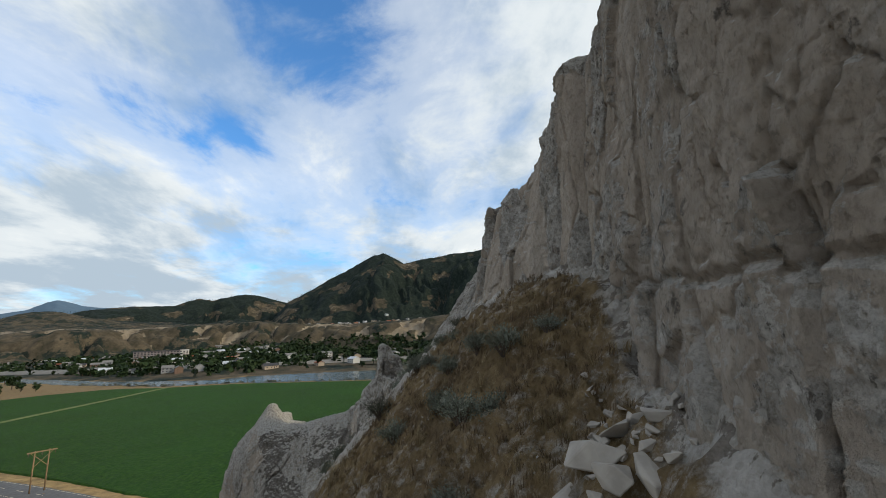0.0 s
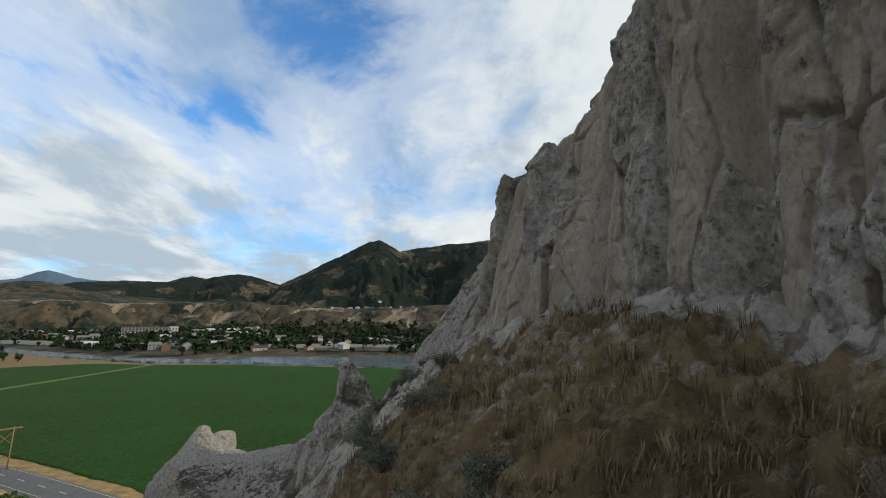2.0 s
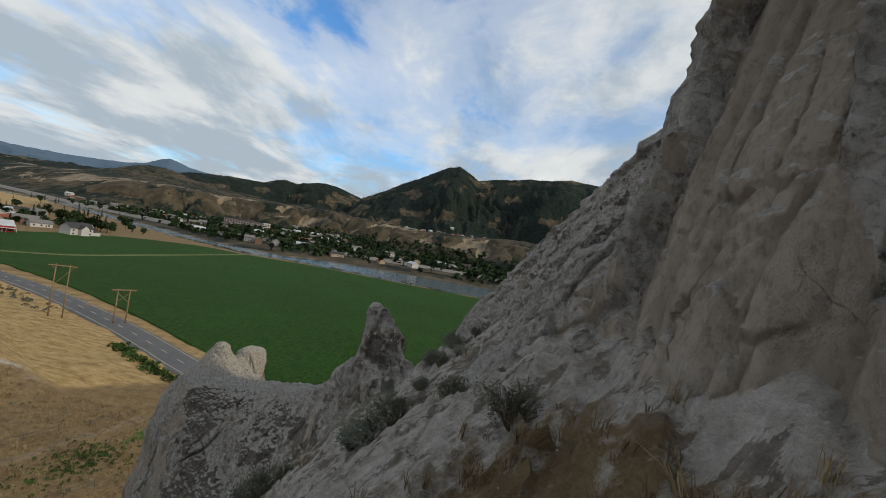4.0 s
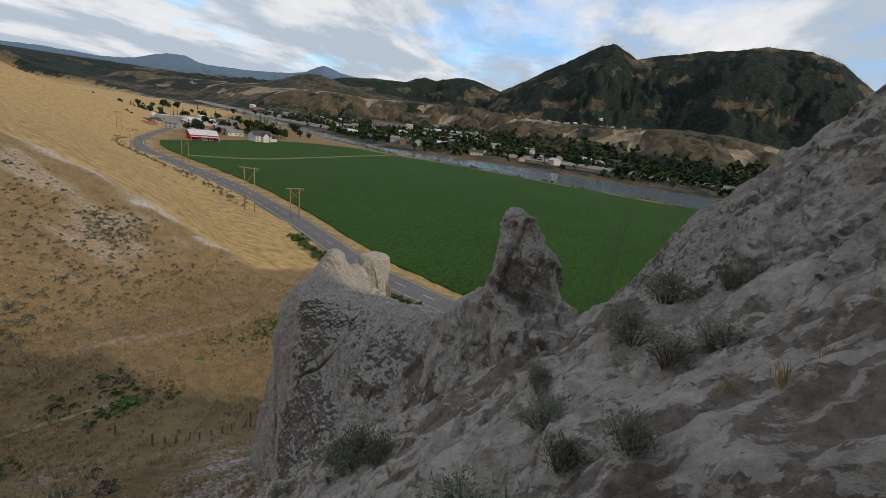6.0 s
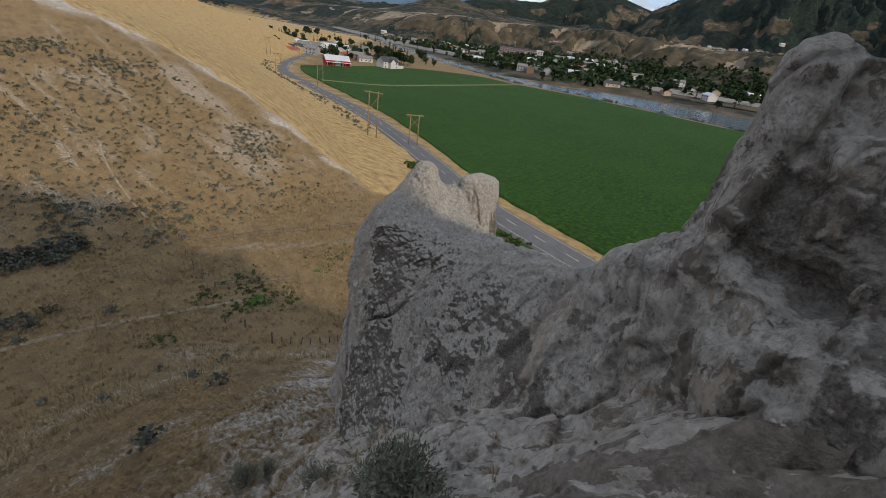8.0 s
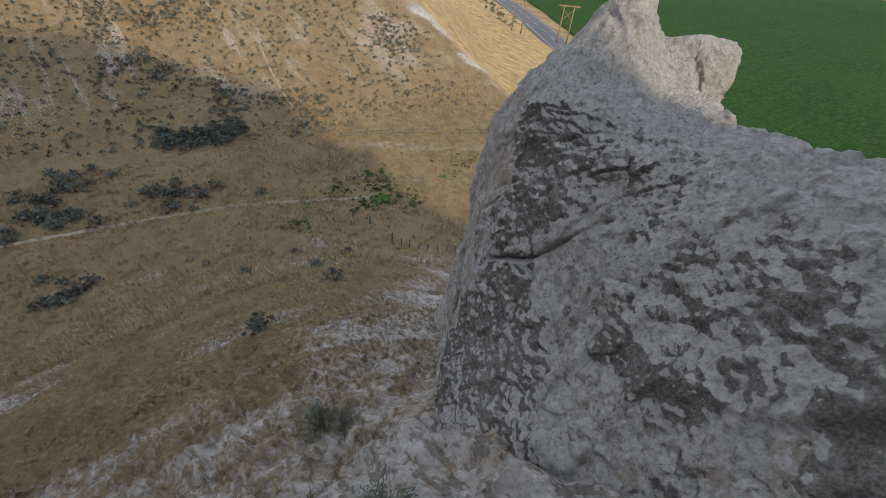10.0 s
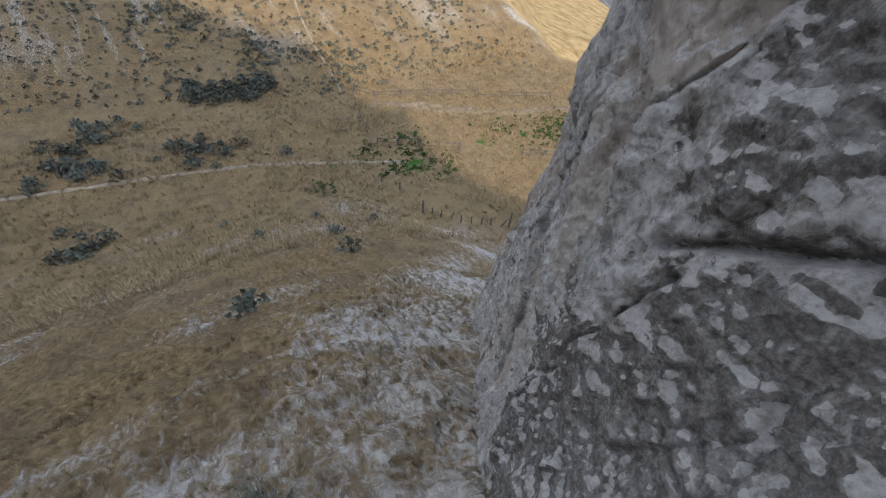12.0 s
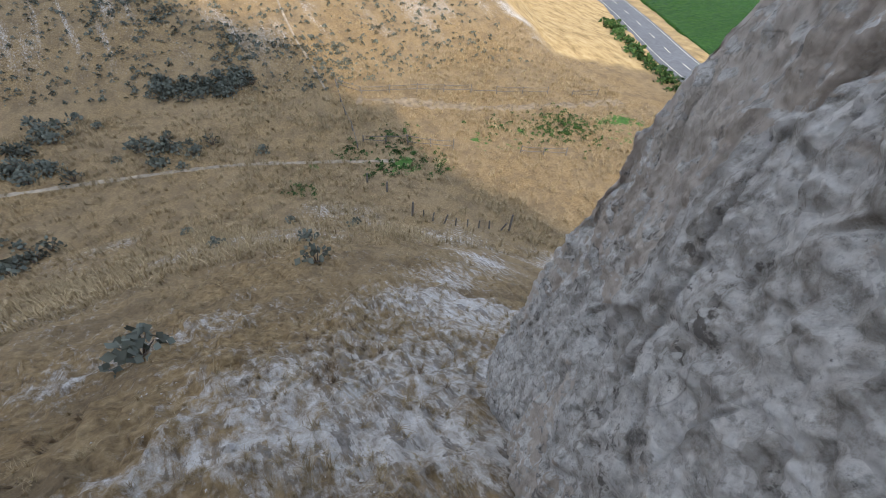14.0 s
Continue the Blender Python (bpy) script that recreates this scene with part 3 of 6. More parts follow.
def divided(pos, faces):
    """Every quad cut into four, then eased a little so that the old edges do not show."""
    n = len(pos)
    e = np.sort(np.stack([faces, np.roll(faces, -1, 1)], -1).reshape(-1, 2), 1)
    code, inv = np.unique(e[:, 0] * np.int64(n) + e[:, 1], return_inverse=True)
    ends = np.stack([code // n, code % n], -1)
    em = n + inv.reshape(-1, 4)
    fc = n + len(code) + np.arange(len(faces))
    new_pos = np.concatenate([pos, pos[ends].mean(1), pos[faces].mean(1)])
    q = np.concatenate([np.stack([faces[:, c], em[:, c], fc, em[:, c - 1]], -1) for c in range(4)])
    acc = np.stack([sum(np.bincount(q[:, c], new_pos[q].mean(1)[:, k], len(new_pos)) for c in range(4)) for k in range(3)], -1)
    cnt = sum(np.bincount(q[:, c], minlength=len(new_pos)) for c in range(4))
    inner = cnt >= 3
    new_pos[inner] = 0.4 * new_pos[inner] + 0.6 * acc[inner] / cnt[inner][:, None]
    return new_pos, q




def mesh_from(name, pos, faces, smooth=True, sharp=0):
    """A mesh from arrays of places and quads or triangles."""
    me = bpy.data.meshes.new(name)
    k = faces.shape[1]
    me.vertices.add(len(pos)), me.loops.add(faces.size), me.polygons.add(len(faces))
    me.vertices.foreach_set("co", np.ascontiguousarray(pos, np.float32).ravel())
    me.loops.foreach_set("vertex_index", np.ascontiguousarray(faces, np.int32).ravel())
    me.polygons.foreach_set("loop_start", np.arange(0, faces.size, k, dtype=np.int32))
    me.polygons.foreach_set("use_smooth", np.full(len(faces), smooth))
    me.update(calc_edges=True)
    me.validate()
    if sharp:
        me.set_sharp_from_angle(angle=radians(sharp))
    return me


def attr(me, name, values):
    a = me.attributes.new(name, "FLOAT", "POINT")
    a.data.foreach_set("value", np.ascontiguousarray(values, np.float32))


def spaced(lo, fine_lo, fine_hi, hi, size, grow):
    """Grid lines: even between fine_lo and fine_hi, then wider and wider outwards."""
    mid = list(np.arange(fine_lo, fine_hi, size))
    out, s = [mid[-1]], size
    while out[-1] < hi:
        s *= grow
        out.append(out[-1] + s)
    left, s = [mid[0]], size
    while left[-1] > lo:
        s *= grow
        left.append(left[-1] - s)
    return np.array(left[:0:-1] + mid + out[1:])


# ---- materials ----
def material(name):
    m = bpy.data.materials.new(name)
    m.use_nodes = True
    nt = m.node_tree
    nt.nodes["Principled BSDF"].inputs["Specular IOR Level"].default_value = 0.12
    return m, nt, nt.nodes["Principled BSDF"]


class Nodes:
    """Small shorthand for node trees."""

    def __init__(self, nt):
        self.nt = nt
        geo = nt.nodes.new("ShaderNodeNewGeometry")
        self.pos, self.normal, self.island = geo.outputs["Position"], geo.outputs["Normal"], geo.outputs["Random Per Island"]

    def put(self, socket, value):
        if isinstance(value, (int, float, tuple)):
            socket.default_value = (*value, 1) if isinstance(value, tuple) and len(value) == 3 and socket.type == "RGBA" else value
        else:
            self.nt.links.new(value, socket)

    def math(self, op, a, b=0.0, c=0.0, clamp=False):
        n = self.nt.nodes.new("ShaderNodeMath")
        n.operation, n.use_clamp = op, clamp
        for i, v in enumerate((a, b, c)):
            self.put(n.inputs[i], v)
        return n.outputs[0]

    def noise(self, scale, detail=4.0, rough=0.55, stretch=(1, 1, 1), off=(0, 0, 0), vector=None, distort=0.0):
        mp = self.nt.nodes.new("ShaderNodeMapping")
        mp.inputs["Scale"].default_value, mp.inputs["Location"].default_value = stretch, off
        self.put(mp.inputs[0], vector or self.pos)
        n = self.nt.nodes.new("ShaderNodeTexNoise")
        for k, v in (("Scale", scale), ("Detail", detail), ("Roughness", rough), ("Distortion", distort)):
            n.inputs[k].default_value = v
        self.nt.links.new(mp.outputs[0], n.inputs["Vector"])
        return n.outputs["Fac"]

    def voronoi(self, scale, feature="F1", stretch=(1, 1, 1), out="Distance", vector=None):
        mp = self.nt.nodes.new("ShaderNodeMapping")
        mp.inputs["Scale"].default_value = stretch
        self.put(mp.inputs[0], vector or self.pos)
        n = self.nt.nodes.new("ShaderNodeTexVoronoi")
        n.feature = feature
        n.inputs["Scale"].default_value = scale
        self.nt.links.new(mp.outputs[0], n.inputs["Vector"])
        return n.outputs[out]

    def warp(self, amount, scale):
        """The place, shaken by noise, so that joints do not run dead straight."""
        t = self.nt.nodes.new("ShaderNodeTexNoise")
        t.inputs["Scale"].default_value, t.inputs["Detail"].default_value = scale, 0.5
        self.nt.links.new(self.pos, t.inputs["Vector"])
        n = self.nt.nodes.new("ShaderNodeVectorMath")
        n.operation = "MULTIPLY_ADD"
        self.nt.links.new(t.outputs["Color"], n.inputs[0])
        n.inputs[1].default_value = (amount,) * 3
        self.nt.links.new(self.pos, n.inputs[2])
        return n.outputs[0]

    def ramp(self, src, *stops):
        r = self.nt.nodes.new("ShaderNodeValToRGB")
        el = r.color_ramp.elements
        while len(el) < len(stops):
            el.new(0.5)
        for e, (p, c) in zip(el, stops):
            e.position = p
            e.color = (c, c, c, 1) if isinstance(c, (int, float)) else (*c, 1)
        self.put(r.inputs[0], src)
        return r.outputs[0]

    def mix(self, fac, a, b, mode="MIX"):
        n = self.nt.nodes.new("ShaderNodeMix")
        n.data_type, n.blend_type = "RGBA", mode
        self.put(n.inputs["Factor"], fac), self.put(n.inputs["A"], a), self.put(n.inputs["B"], b)
        return n.outputs["Result"]

    def attribute(self, name):
        n = self.nt.nodes.new("ShaderNodeAttribute")
        n.attribute_name = name
        return n.outputs["Fac"]

    def object_random(self):
        return self.nt.nodes.new("ShaderNodeObjectInfo").outputs["Random"]

    def bump(self, height, strength=0.5, distance=0.05, under=None):
        n = self.nt.nodes.new("ShaderNodeBump")
        n.inputs["Strength"].default_value, n.inputs["Distance"].default_value = strength, distance
        self.put(n.inputs["Height"], height)
        if under is not None:
            self.nt.links.new(under, n.inputs["Normal"])
        return n.outputs[0]


def simple(name, color, rough=0.8, vary=0.25, scale=3.0, metal=0.0, bump=0.0):
    """Plain weathered surface: colour with grain and stains at two scales."""
    m, nt, bsdf = material(name)
    n = Nodes(nt)
    a, b = n.noise(scale, 5), n.noise(scale * 0.17, 3)
    dark, light = tuple(c * (1 - vary) for c in color), tuple(min(1, c * (1 + vary)) for c in color)
    col = n.mix(n.ramp(a, (0.3, 0.0), (0.7, 1.0)), dark, light)
    col = n.mix(n.ramp(b, (0.35, 0.0), (0.75, 0.35)), col, tuple(c * 0.6 for c in color))
    n.put(bsdf.inputs["Base Color"], col)
    bsdf.inputs["Roughness"].default_value, bsdf.inputs["Metallic"].default_value = rough, metal
    if bump:
        n.put(bsdf.inputs["Normal"], n.bump(a, bump, 0.02))
    return m


def clay_rock():
    """Pale silt: smooth brown-grey slabs, whitish crumbling faces, dark crust in ragged patches, paler where it faces
    up, sunlight on the tips painted in.
    """
    m, nt, bsdf = material("clay_rock")
    n = Nodes(nt)
    tone = n.noise(0.5, 4, 0.6, (1, 1, 0.6))
    grain = n.noise(18, 7, 0.75)
    crumb = n.noise(5.5, 9, 0.74, (1, 1, 0.8))
    light = n.ramp(crumb, (0.36, (0.30, 0.265, 0.225)), (0.44, (0.50, 0.457, 0.40)), (0.56, (0.65, 0.61, 0.55)))
    light = n.mix(n.ramp(grain, (0.36, 0.55), (0.47, 0.0)), light, (0.17, 0.148, 0.125))
    slab_col = n.ramp(n.math("ADD", n.math("MULTIPLY", tone, 0.6), n.math("MULTIPLY", n.noise(3.2, 6, 0.65, (1, 1, 0.35)), 0.4)), (0.35, (0.38, 0.315, 0.25)), (0.5, (0.48, 0.407, 0.333)), (0.66, (0.55, 0.483, 0.405)))
    slab_col = n.mix(n.ramp(n.noise(22, 4, 0.7, (1, 1, 0.5)), (0.35, 0.35), (0.5, 0.0)), slab_col, (0.21, 0.17, 0.132))
    flake = n.voronoi(3.6, "F1", (1.0, 1.3, 0.8), "Color", n.warp(0.3, 3.0))
    chip = n.voronoi(10.0, "F1", (1.0, 1.2, 0.8), "Color", n.warp(0.12, 8.0))
    light = n.mix(n.ramp(flake, (0.3, 0.25), (0.42, 0.0)), light, (0.2, 0.172, 0.142))
    light = n.mix(n.ramp(chip, (0.3, 0.3), (0.42, 0.0)), light, (0.16, 0.138, 0.115))
    edge = n.math("MULTIPLY", n.math("SUBTRACT", n.noise(2.6, 8, 0.7), 0.5), 1.5)
    smooth = n.ramp(n.math("ADD", n.attribute("slab"), edge), (0.46, 0.0), (0.52, 1.0))
    rugged = n.math("SUBTRACT", 1.0, n.math("MULTIPLY", smooth, 0.6))
    col = n.mix(smooth, light, slab_col)
    crust = n.attribute("crust")
    ragged = n.math("ADD", n.noise(0.55, 13, 0.64, (1, 1, 0.7), (3, 1, 7)), n.math("MULTIPLY", n.math("SUBTRACT", crust, 0.5), 0.36))
    chips = n.ramp(n.noise(6.5, 9, 0.75, (1, 1, 0.8), (5, 2, 1)), (0.60, 1.0), (0.625, 0.3))
    patch = n.math("MULTIPLY", n.ramp(ragged, (0.505, 0.0), (0.518, 1.0)), chips)
    fleck = n.math("MULTIPLY", n.ramp(n.noise(4.6, 10, 0.72, (1, 1.2, 0.8)), (0.385, 0.8), (0.41, 0.0)), rugged)
    streak = n.math("MULTIPLY", n.ramp(n.noise(1.5, 10, 0.68, (0.7, 2.5, 0.7)), (0.55, 0.0), (0.57, 0.75)), n.attribute("ribs"))
    dark = n.ramp(n.noise(28, 6, 0.75), (0.37, (0.085, 0.075, 0.065)), (0.48, (0.14, 0.123, 0.106)), (0.58, (0.27, 0.243, 0.21)))
    col = n.mix(fleck, col, (0.135, 0.117, 0.10))
    col = n.mix(streak, col, (0.17, 0.143, 0.117))
    col = n.mix(n.math("MULTIPLY", patch, 0.82), col, dark)
    # paler upward faces and foot, plus painted sunlight on the twin tips
    pale_and_sunlit = n.attribute("pale_and_sunlit")
    pale = n.ramp(n.math("ADD", n.math("MULTIPLY", pale_and_sunlit, 0.7), n.math("MULTIPLY", n.noise(3.1, 10, 0.72), 0.55)), (0.57, 0.0), (0.62, 0.85))
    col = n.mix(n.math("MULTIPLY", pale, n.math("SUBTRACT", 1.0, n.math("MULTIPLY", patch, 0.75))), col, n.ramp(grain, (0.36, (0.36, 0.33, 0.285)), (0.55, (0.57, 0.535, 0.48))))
    crack_d = n.voronoi(1.3, "DISTANCE_TO_EDGE", (1, 1.1, 0.42), vector=n.warp(0.22, 2.4))
    hair = n.math("MULTIPLY", n.ramp(crack_d, (0.0, 1.0), (0.006, 0.0)), n.ramp(n.noise(1.6, 4), (0.55, 0.0), (0.60, 0.35)))
    col = n.mix(hair, col, (0.06, 0.05, 0.04))
    mottle = n.ramp(n.noise(9.0, 10, 0.8, (1, 1, 0.75)), (0.38, (0.5, 0.485, 0.465)), (0.47, (0.9, 0.893, 0.885)), (0.55, (1.0, 1.0, 1.0)))
    col = n.mix(n.math("MULTIPLY", rugged, 0.8), col, mottle, "MULTIPLY")
    n.put(bsdf.inputs["Base Color"], col)
    bsdf.inputs["Roughness"].default_value = 0.93
    coarse = n.math("SUBTRACT", 1.0, n.math("MULTIPLY", n.ramp(n.math("ADD", n.attribute("slab"), n.math("MULTIPLY", edge, 0.4)), (0.3, 0.0), (0.75, 1.0)), 0.45))
    h = n.math("MULTIPLY", n.math("ADD", n.math("MULTIPLY", n.math("SUBTRACT", crumb, 0.5), 1.3), n.math("ADD", n.math("MULTIPLY", n.math("SUBTRACT", flake, 0.5), 0.22), n.math("MULTIPLY", n.math("SUBTRACT", chip, 0.5), 0.2))), coarse)
    shard = n.voronoi(23.0, "F1", (1.0, 1.2, 0.7), "Color", n.warp(0.05, 16.0))
    h = n.math("ADD", h, n.math("MULTIPLY", n.math("SUBTRACT", shard, 0.5), 0.06))
    h = n.math("SUBTRACT", n.math("SUBTRACT", h, n.math("MULTIPLY", hair, 0.3)), n.math("MULTIPLY", n.math("ADD", patch, fleck), 0.06))
    b = n.bump(h, 1.0, 0.2)
    g = n.math("MULTIPLY", n.math("SUBTRACT", n.math("ADD", grain, n.math("MULTIPLY", n.noise(48, 3, 0.7), 0.4)), 0.7), coarse)
    n.put(bsdf.inputs["Normal"], n.bump(g, 0.9, 0.04, b))
    return m


def ground_material():
    """Clay slope, dry grass, golden hill, far scrub and forest, painted distance haze, laid out by the sheet's own
    attributes.
    """
    m, nt, bsdf = material("ground_cover")
    n = Nodes(nt)
    fine, mid, big = n.noise(10, 7, 0.75), n.noise(2.4, 9, 0.74, (0.75, 1.2, 1)), n.noise(0.09, 5, 0.6)
    clay = n.ramp(mid, (0.34, (0.22, 0.19, 0.155)), (0.40, (0.38, 0.345, 0.295)), (0.46, (0.54, 0.50, 0.445)), (0.62, (0.64, 0.60, 0.54)))
    flake = n.voronoi(4.2, "F1", (0.75, 1.35, 1), "Color", n.warp(0.3, 3.0))
    chip = n.voronoi(11.0, "F1", (0.8, 1.2, 1), "Color", n.warp(0.12, 8.0))
    clay = n.mix(n.ramp(flake, (0.3, 0.14), (0.5, 0.0)), clay, (0.215, 0.185, 0.15))
    clay = n.mix(n.ramp(chip, (0.3, 0.2), (0.5, 0.0)), clay, (0.2, 0.172, 0.14))
    clay = n.mix(n.ramp(fine, (0.36, 0.45), (0.75, 0.0)), clay, (0.2, 0.17, 0.138))
    soil = n.ramp(n.math("ADD", n.math("MULTIPLY", n.attribute("soil"), 0.3), n.noise(1.5, 11, 0.69, (0.75, 2.3, 1))), (0.545, 0.0), (0.565, 0.8))
    clay = n.mix(soil, clay, n.ramp(fine, (0.38, (0.10, 0.083, 0.065)), (0.58, (0.215, 0.18, 0.145))))
    straw = n.ramp(n.noise(5, 6, 0.7, (1, 1, 0.5)), (0.3, (0.075, 0.05, 0.025)), (0.5, (0.20, 0.135, 0.064)), (0.68, (0.32, 0.23, 0.118)))
    straw = n.mix(n.ramp(big, (0.4, 0.0), (0.62, 0.6)), straw, (0.22, 0.16, 0.09))
    straw = n.mix(n.ramp(n.noise(0.5, 9, 0.75), (0.46, 0.0), (0.6, 0.6)), straw, (0.105, 0.076, 0.045))
    gold = n.ramp(n.noise(0.5, 9, 0.74, (0.6, 1.3, 1)), (0.36, (0.20, 0.135, 0.06)), (0.5, (0.345, 0.238, 0.106)), (0.64, (0.44, 0.32, 0.16)))
    scrub = n.ramp(n.noise(0.03, 10, 0.75), (0.36, (0.028, 0.03, 0.018)), (0.46, (0.055, 0.046, 0.031)), (0.56, (0.085, 0.068, 0.046)), (0.68, (0.125, 0.098, 0.064)))
    wood = n.ramp(n.noise(0.09, 9, 0.75), (0.36, (0.006, 0.010, 0.009)), (0.5, (0.013, 0.020, 0.016)), (0.64, (0.028, 0.036, 0.027)))
    green = n.ramp(n.noise(2.2, 6, 0.7), (0.3, (0.025, 0.06, 0.012)), (0.7, (0.075, 0.15, 0.03)))
    grass_w = n.ramp(n.math("ADD", n.attribute("grass"), n.math("MULTIPLY", n.math("SUBTRACT", n.noise(3.6, 10, 0.76, (0.7, 1.3, 1)), 0.5), 1.9)), (0.30, 0.0), (0.68, 1.0))
    col = n.mix(grass_w, clay, straw)
    col = n.mix(n.attribute("gold"), col, gold)
    col = n.mix(n.ramp(n.math("ADD", n.attribute("green"), n.math("MULTIPLY", n.math("SUBTRACT", n.noise(0.9, 6, 0.7), 0.5), 1.0)), (0.5, 0.0), (0.6, 1.0)), col, green)
    col = n.mix(n.attribute("scrub"), col, scrub)
    ragged = n.math("SUBTRACT", n.noise(0.045, 9, 0.74), 0.5)
    col = n.mix(n.ramp(n.math("ADD", n.attribute("wood"), n.math("MULTIPLY", ragged, 2.4)), (0.42, 0.0), (0.56, 1.0)), col, wood)
    col = n.mix(n.ramp(n.math("ADD", n.attribute("pale"), n.math("MULTIPLY", ragged, 1.6)), (0.5, 0.0), (0.7, 0.9)), col, n.ramp(n.noise(0.05, 6, 0.65), (0.35, (0.135, 0.104, 0.07)), (0.7, (0.30, 0.25, 0.185))))
    # aerial blue haze painted into the base colour of the far mountains
    col = n.mix(n.attribute("far_haze"), col, (0.09, 0.14, 0.20))
    n.put(bsdf.inputs["Base Color"], col)
    bsdf.inputs["Roughness"].default_value = 0.95
    h = n.math("ADD", n.math("ADD", n.noise(3.2, 9, 0.72), n.noise(1.6, 8, 0.68)), n.math("ADD", n.math("MULTIPLY", flake, 0.14), n.math("MULTIPLY", chip, 0.10)))
    n.put(bsdf.inputs["Normal"], n.bump(h, 0.9, 0.18))
    return m


CLAY, GROUND = clay_rock(), ground_material()

# ---- ground: one sheet to the horizon ----
gx = spaced(-4700, -14.0, 3.0, 4700, 0.085, 1.035)
gy = spaced(-900, -7.0, 17.0, 4800, 0.085, 1.035)
GX, GY = np.meshgrid(gx, gy, indexing="ij")
GZ = ground_height(GX, GY) + ground_relief(GX, GY)
nx, ny = GX.shape
idx = np.arange(nx * ny).reshape(nx, ny)
quads = np.stack([idx[:-1, :-1], idx[1:, :-1], idx[1:, 1:], idx[:-1, 1:]], -1).reshape(-1, 4)
# the slope beside the walk, twice as fine
i0, i1 = np.searchsorted(gx, (-6.5, 2.7))
j0, j1 = np.searchsorted(gy, (-6.5, 13.5))
halves = lambda g: np.stack([g[:-1], 0.5 * (g[:-1] + g[1:])], -1).ravel()
NX, NY = np.meshgrid(np.append(halves(gx[i0 : i1 + 1]), gx[i1]), np.append(halves(gy[j0 : j1 + 1]), gy[j1]), indexing="ij")
NZ = ground_height(NX, NY) + ground_relief(NX, NY)
for edge in (NZ[0], NZ[-1], NZ[:, 0], NZ[:, -1]):
    edge[1::2] = 0.5 * (edge[0:-1:2] + edge[2::2])
ii, jj = np.meshgrid(np.arange(nx - 1), np.arange(ny - 1), indexing="ij")
outside = ~((ii >= i0) & (ii < i1) & (jj >= j0) & (jj < j1)).ravel()
nidx = np.arange(NX.size).reshape(NX.shape) + nx * ny
quads = np.concatenate([quads[outside], np.stack([nidx[:-1, :-1], nidx[1:, :-1], nidx[1:, 1:], nidx[:-1, 1:]], -1).reshape(-1, 4)])
GX, GY, GZ = (np.concatenate([a.ravel(), b.ravel()]) for a, b in ((GX, NX), (GY, NY), (GZ, NZ)))
ground_me = mesh_from("ground", np.stack([GX, GY, GZ], -1), quads, True, 35)


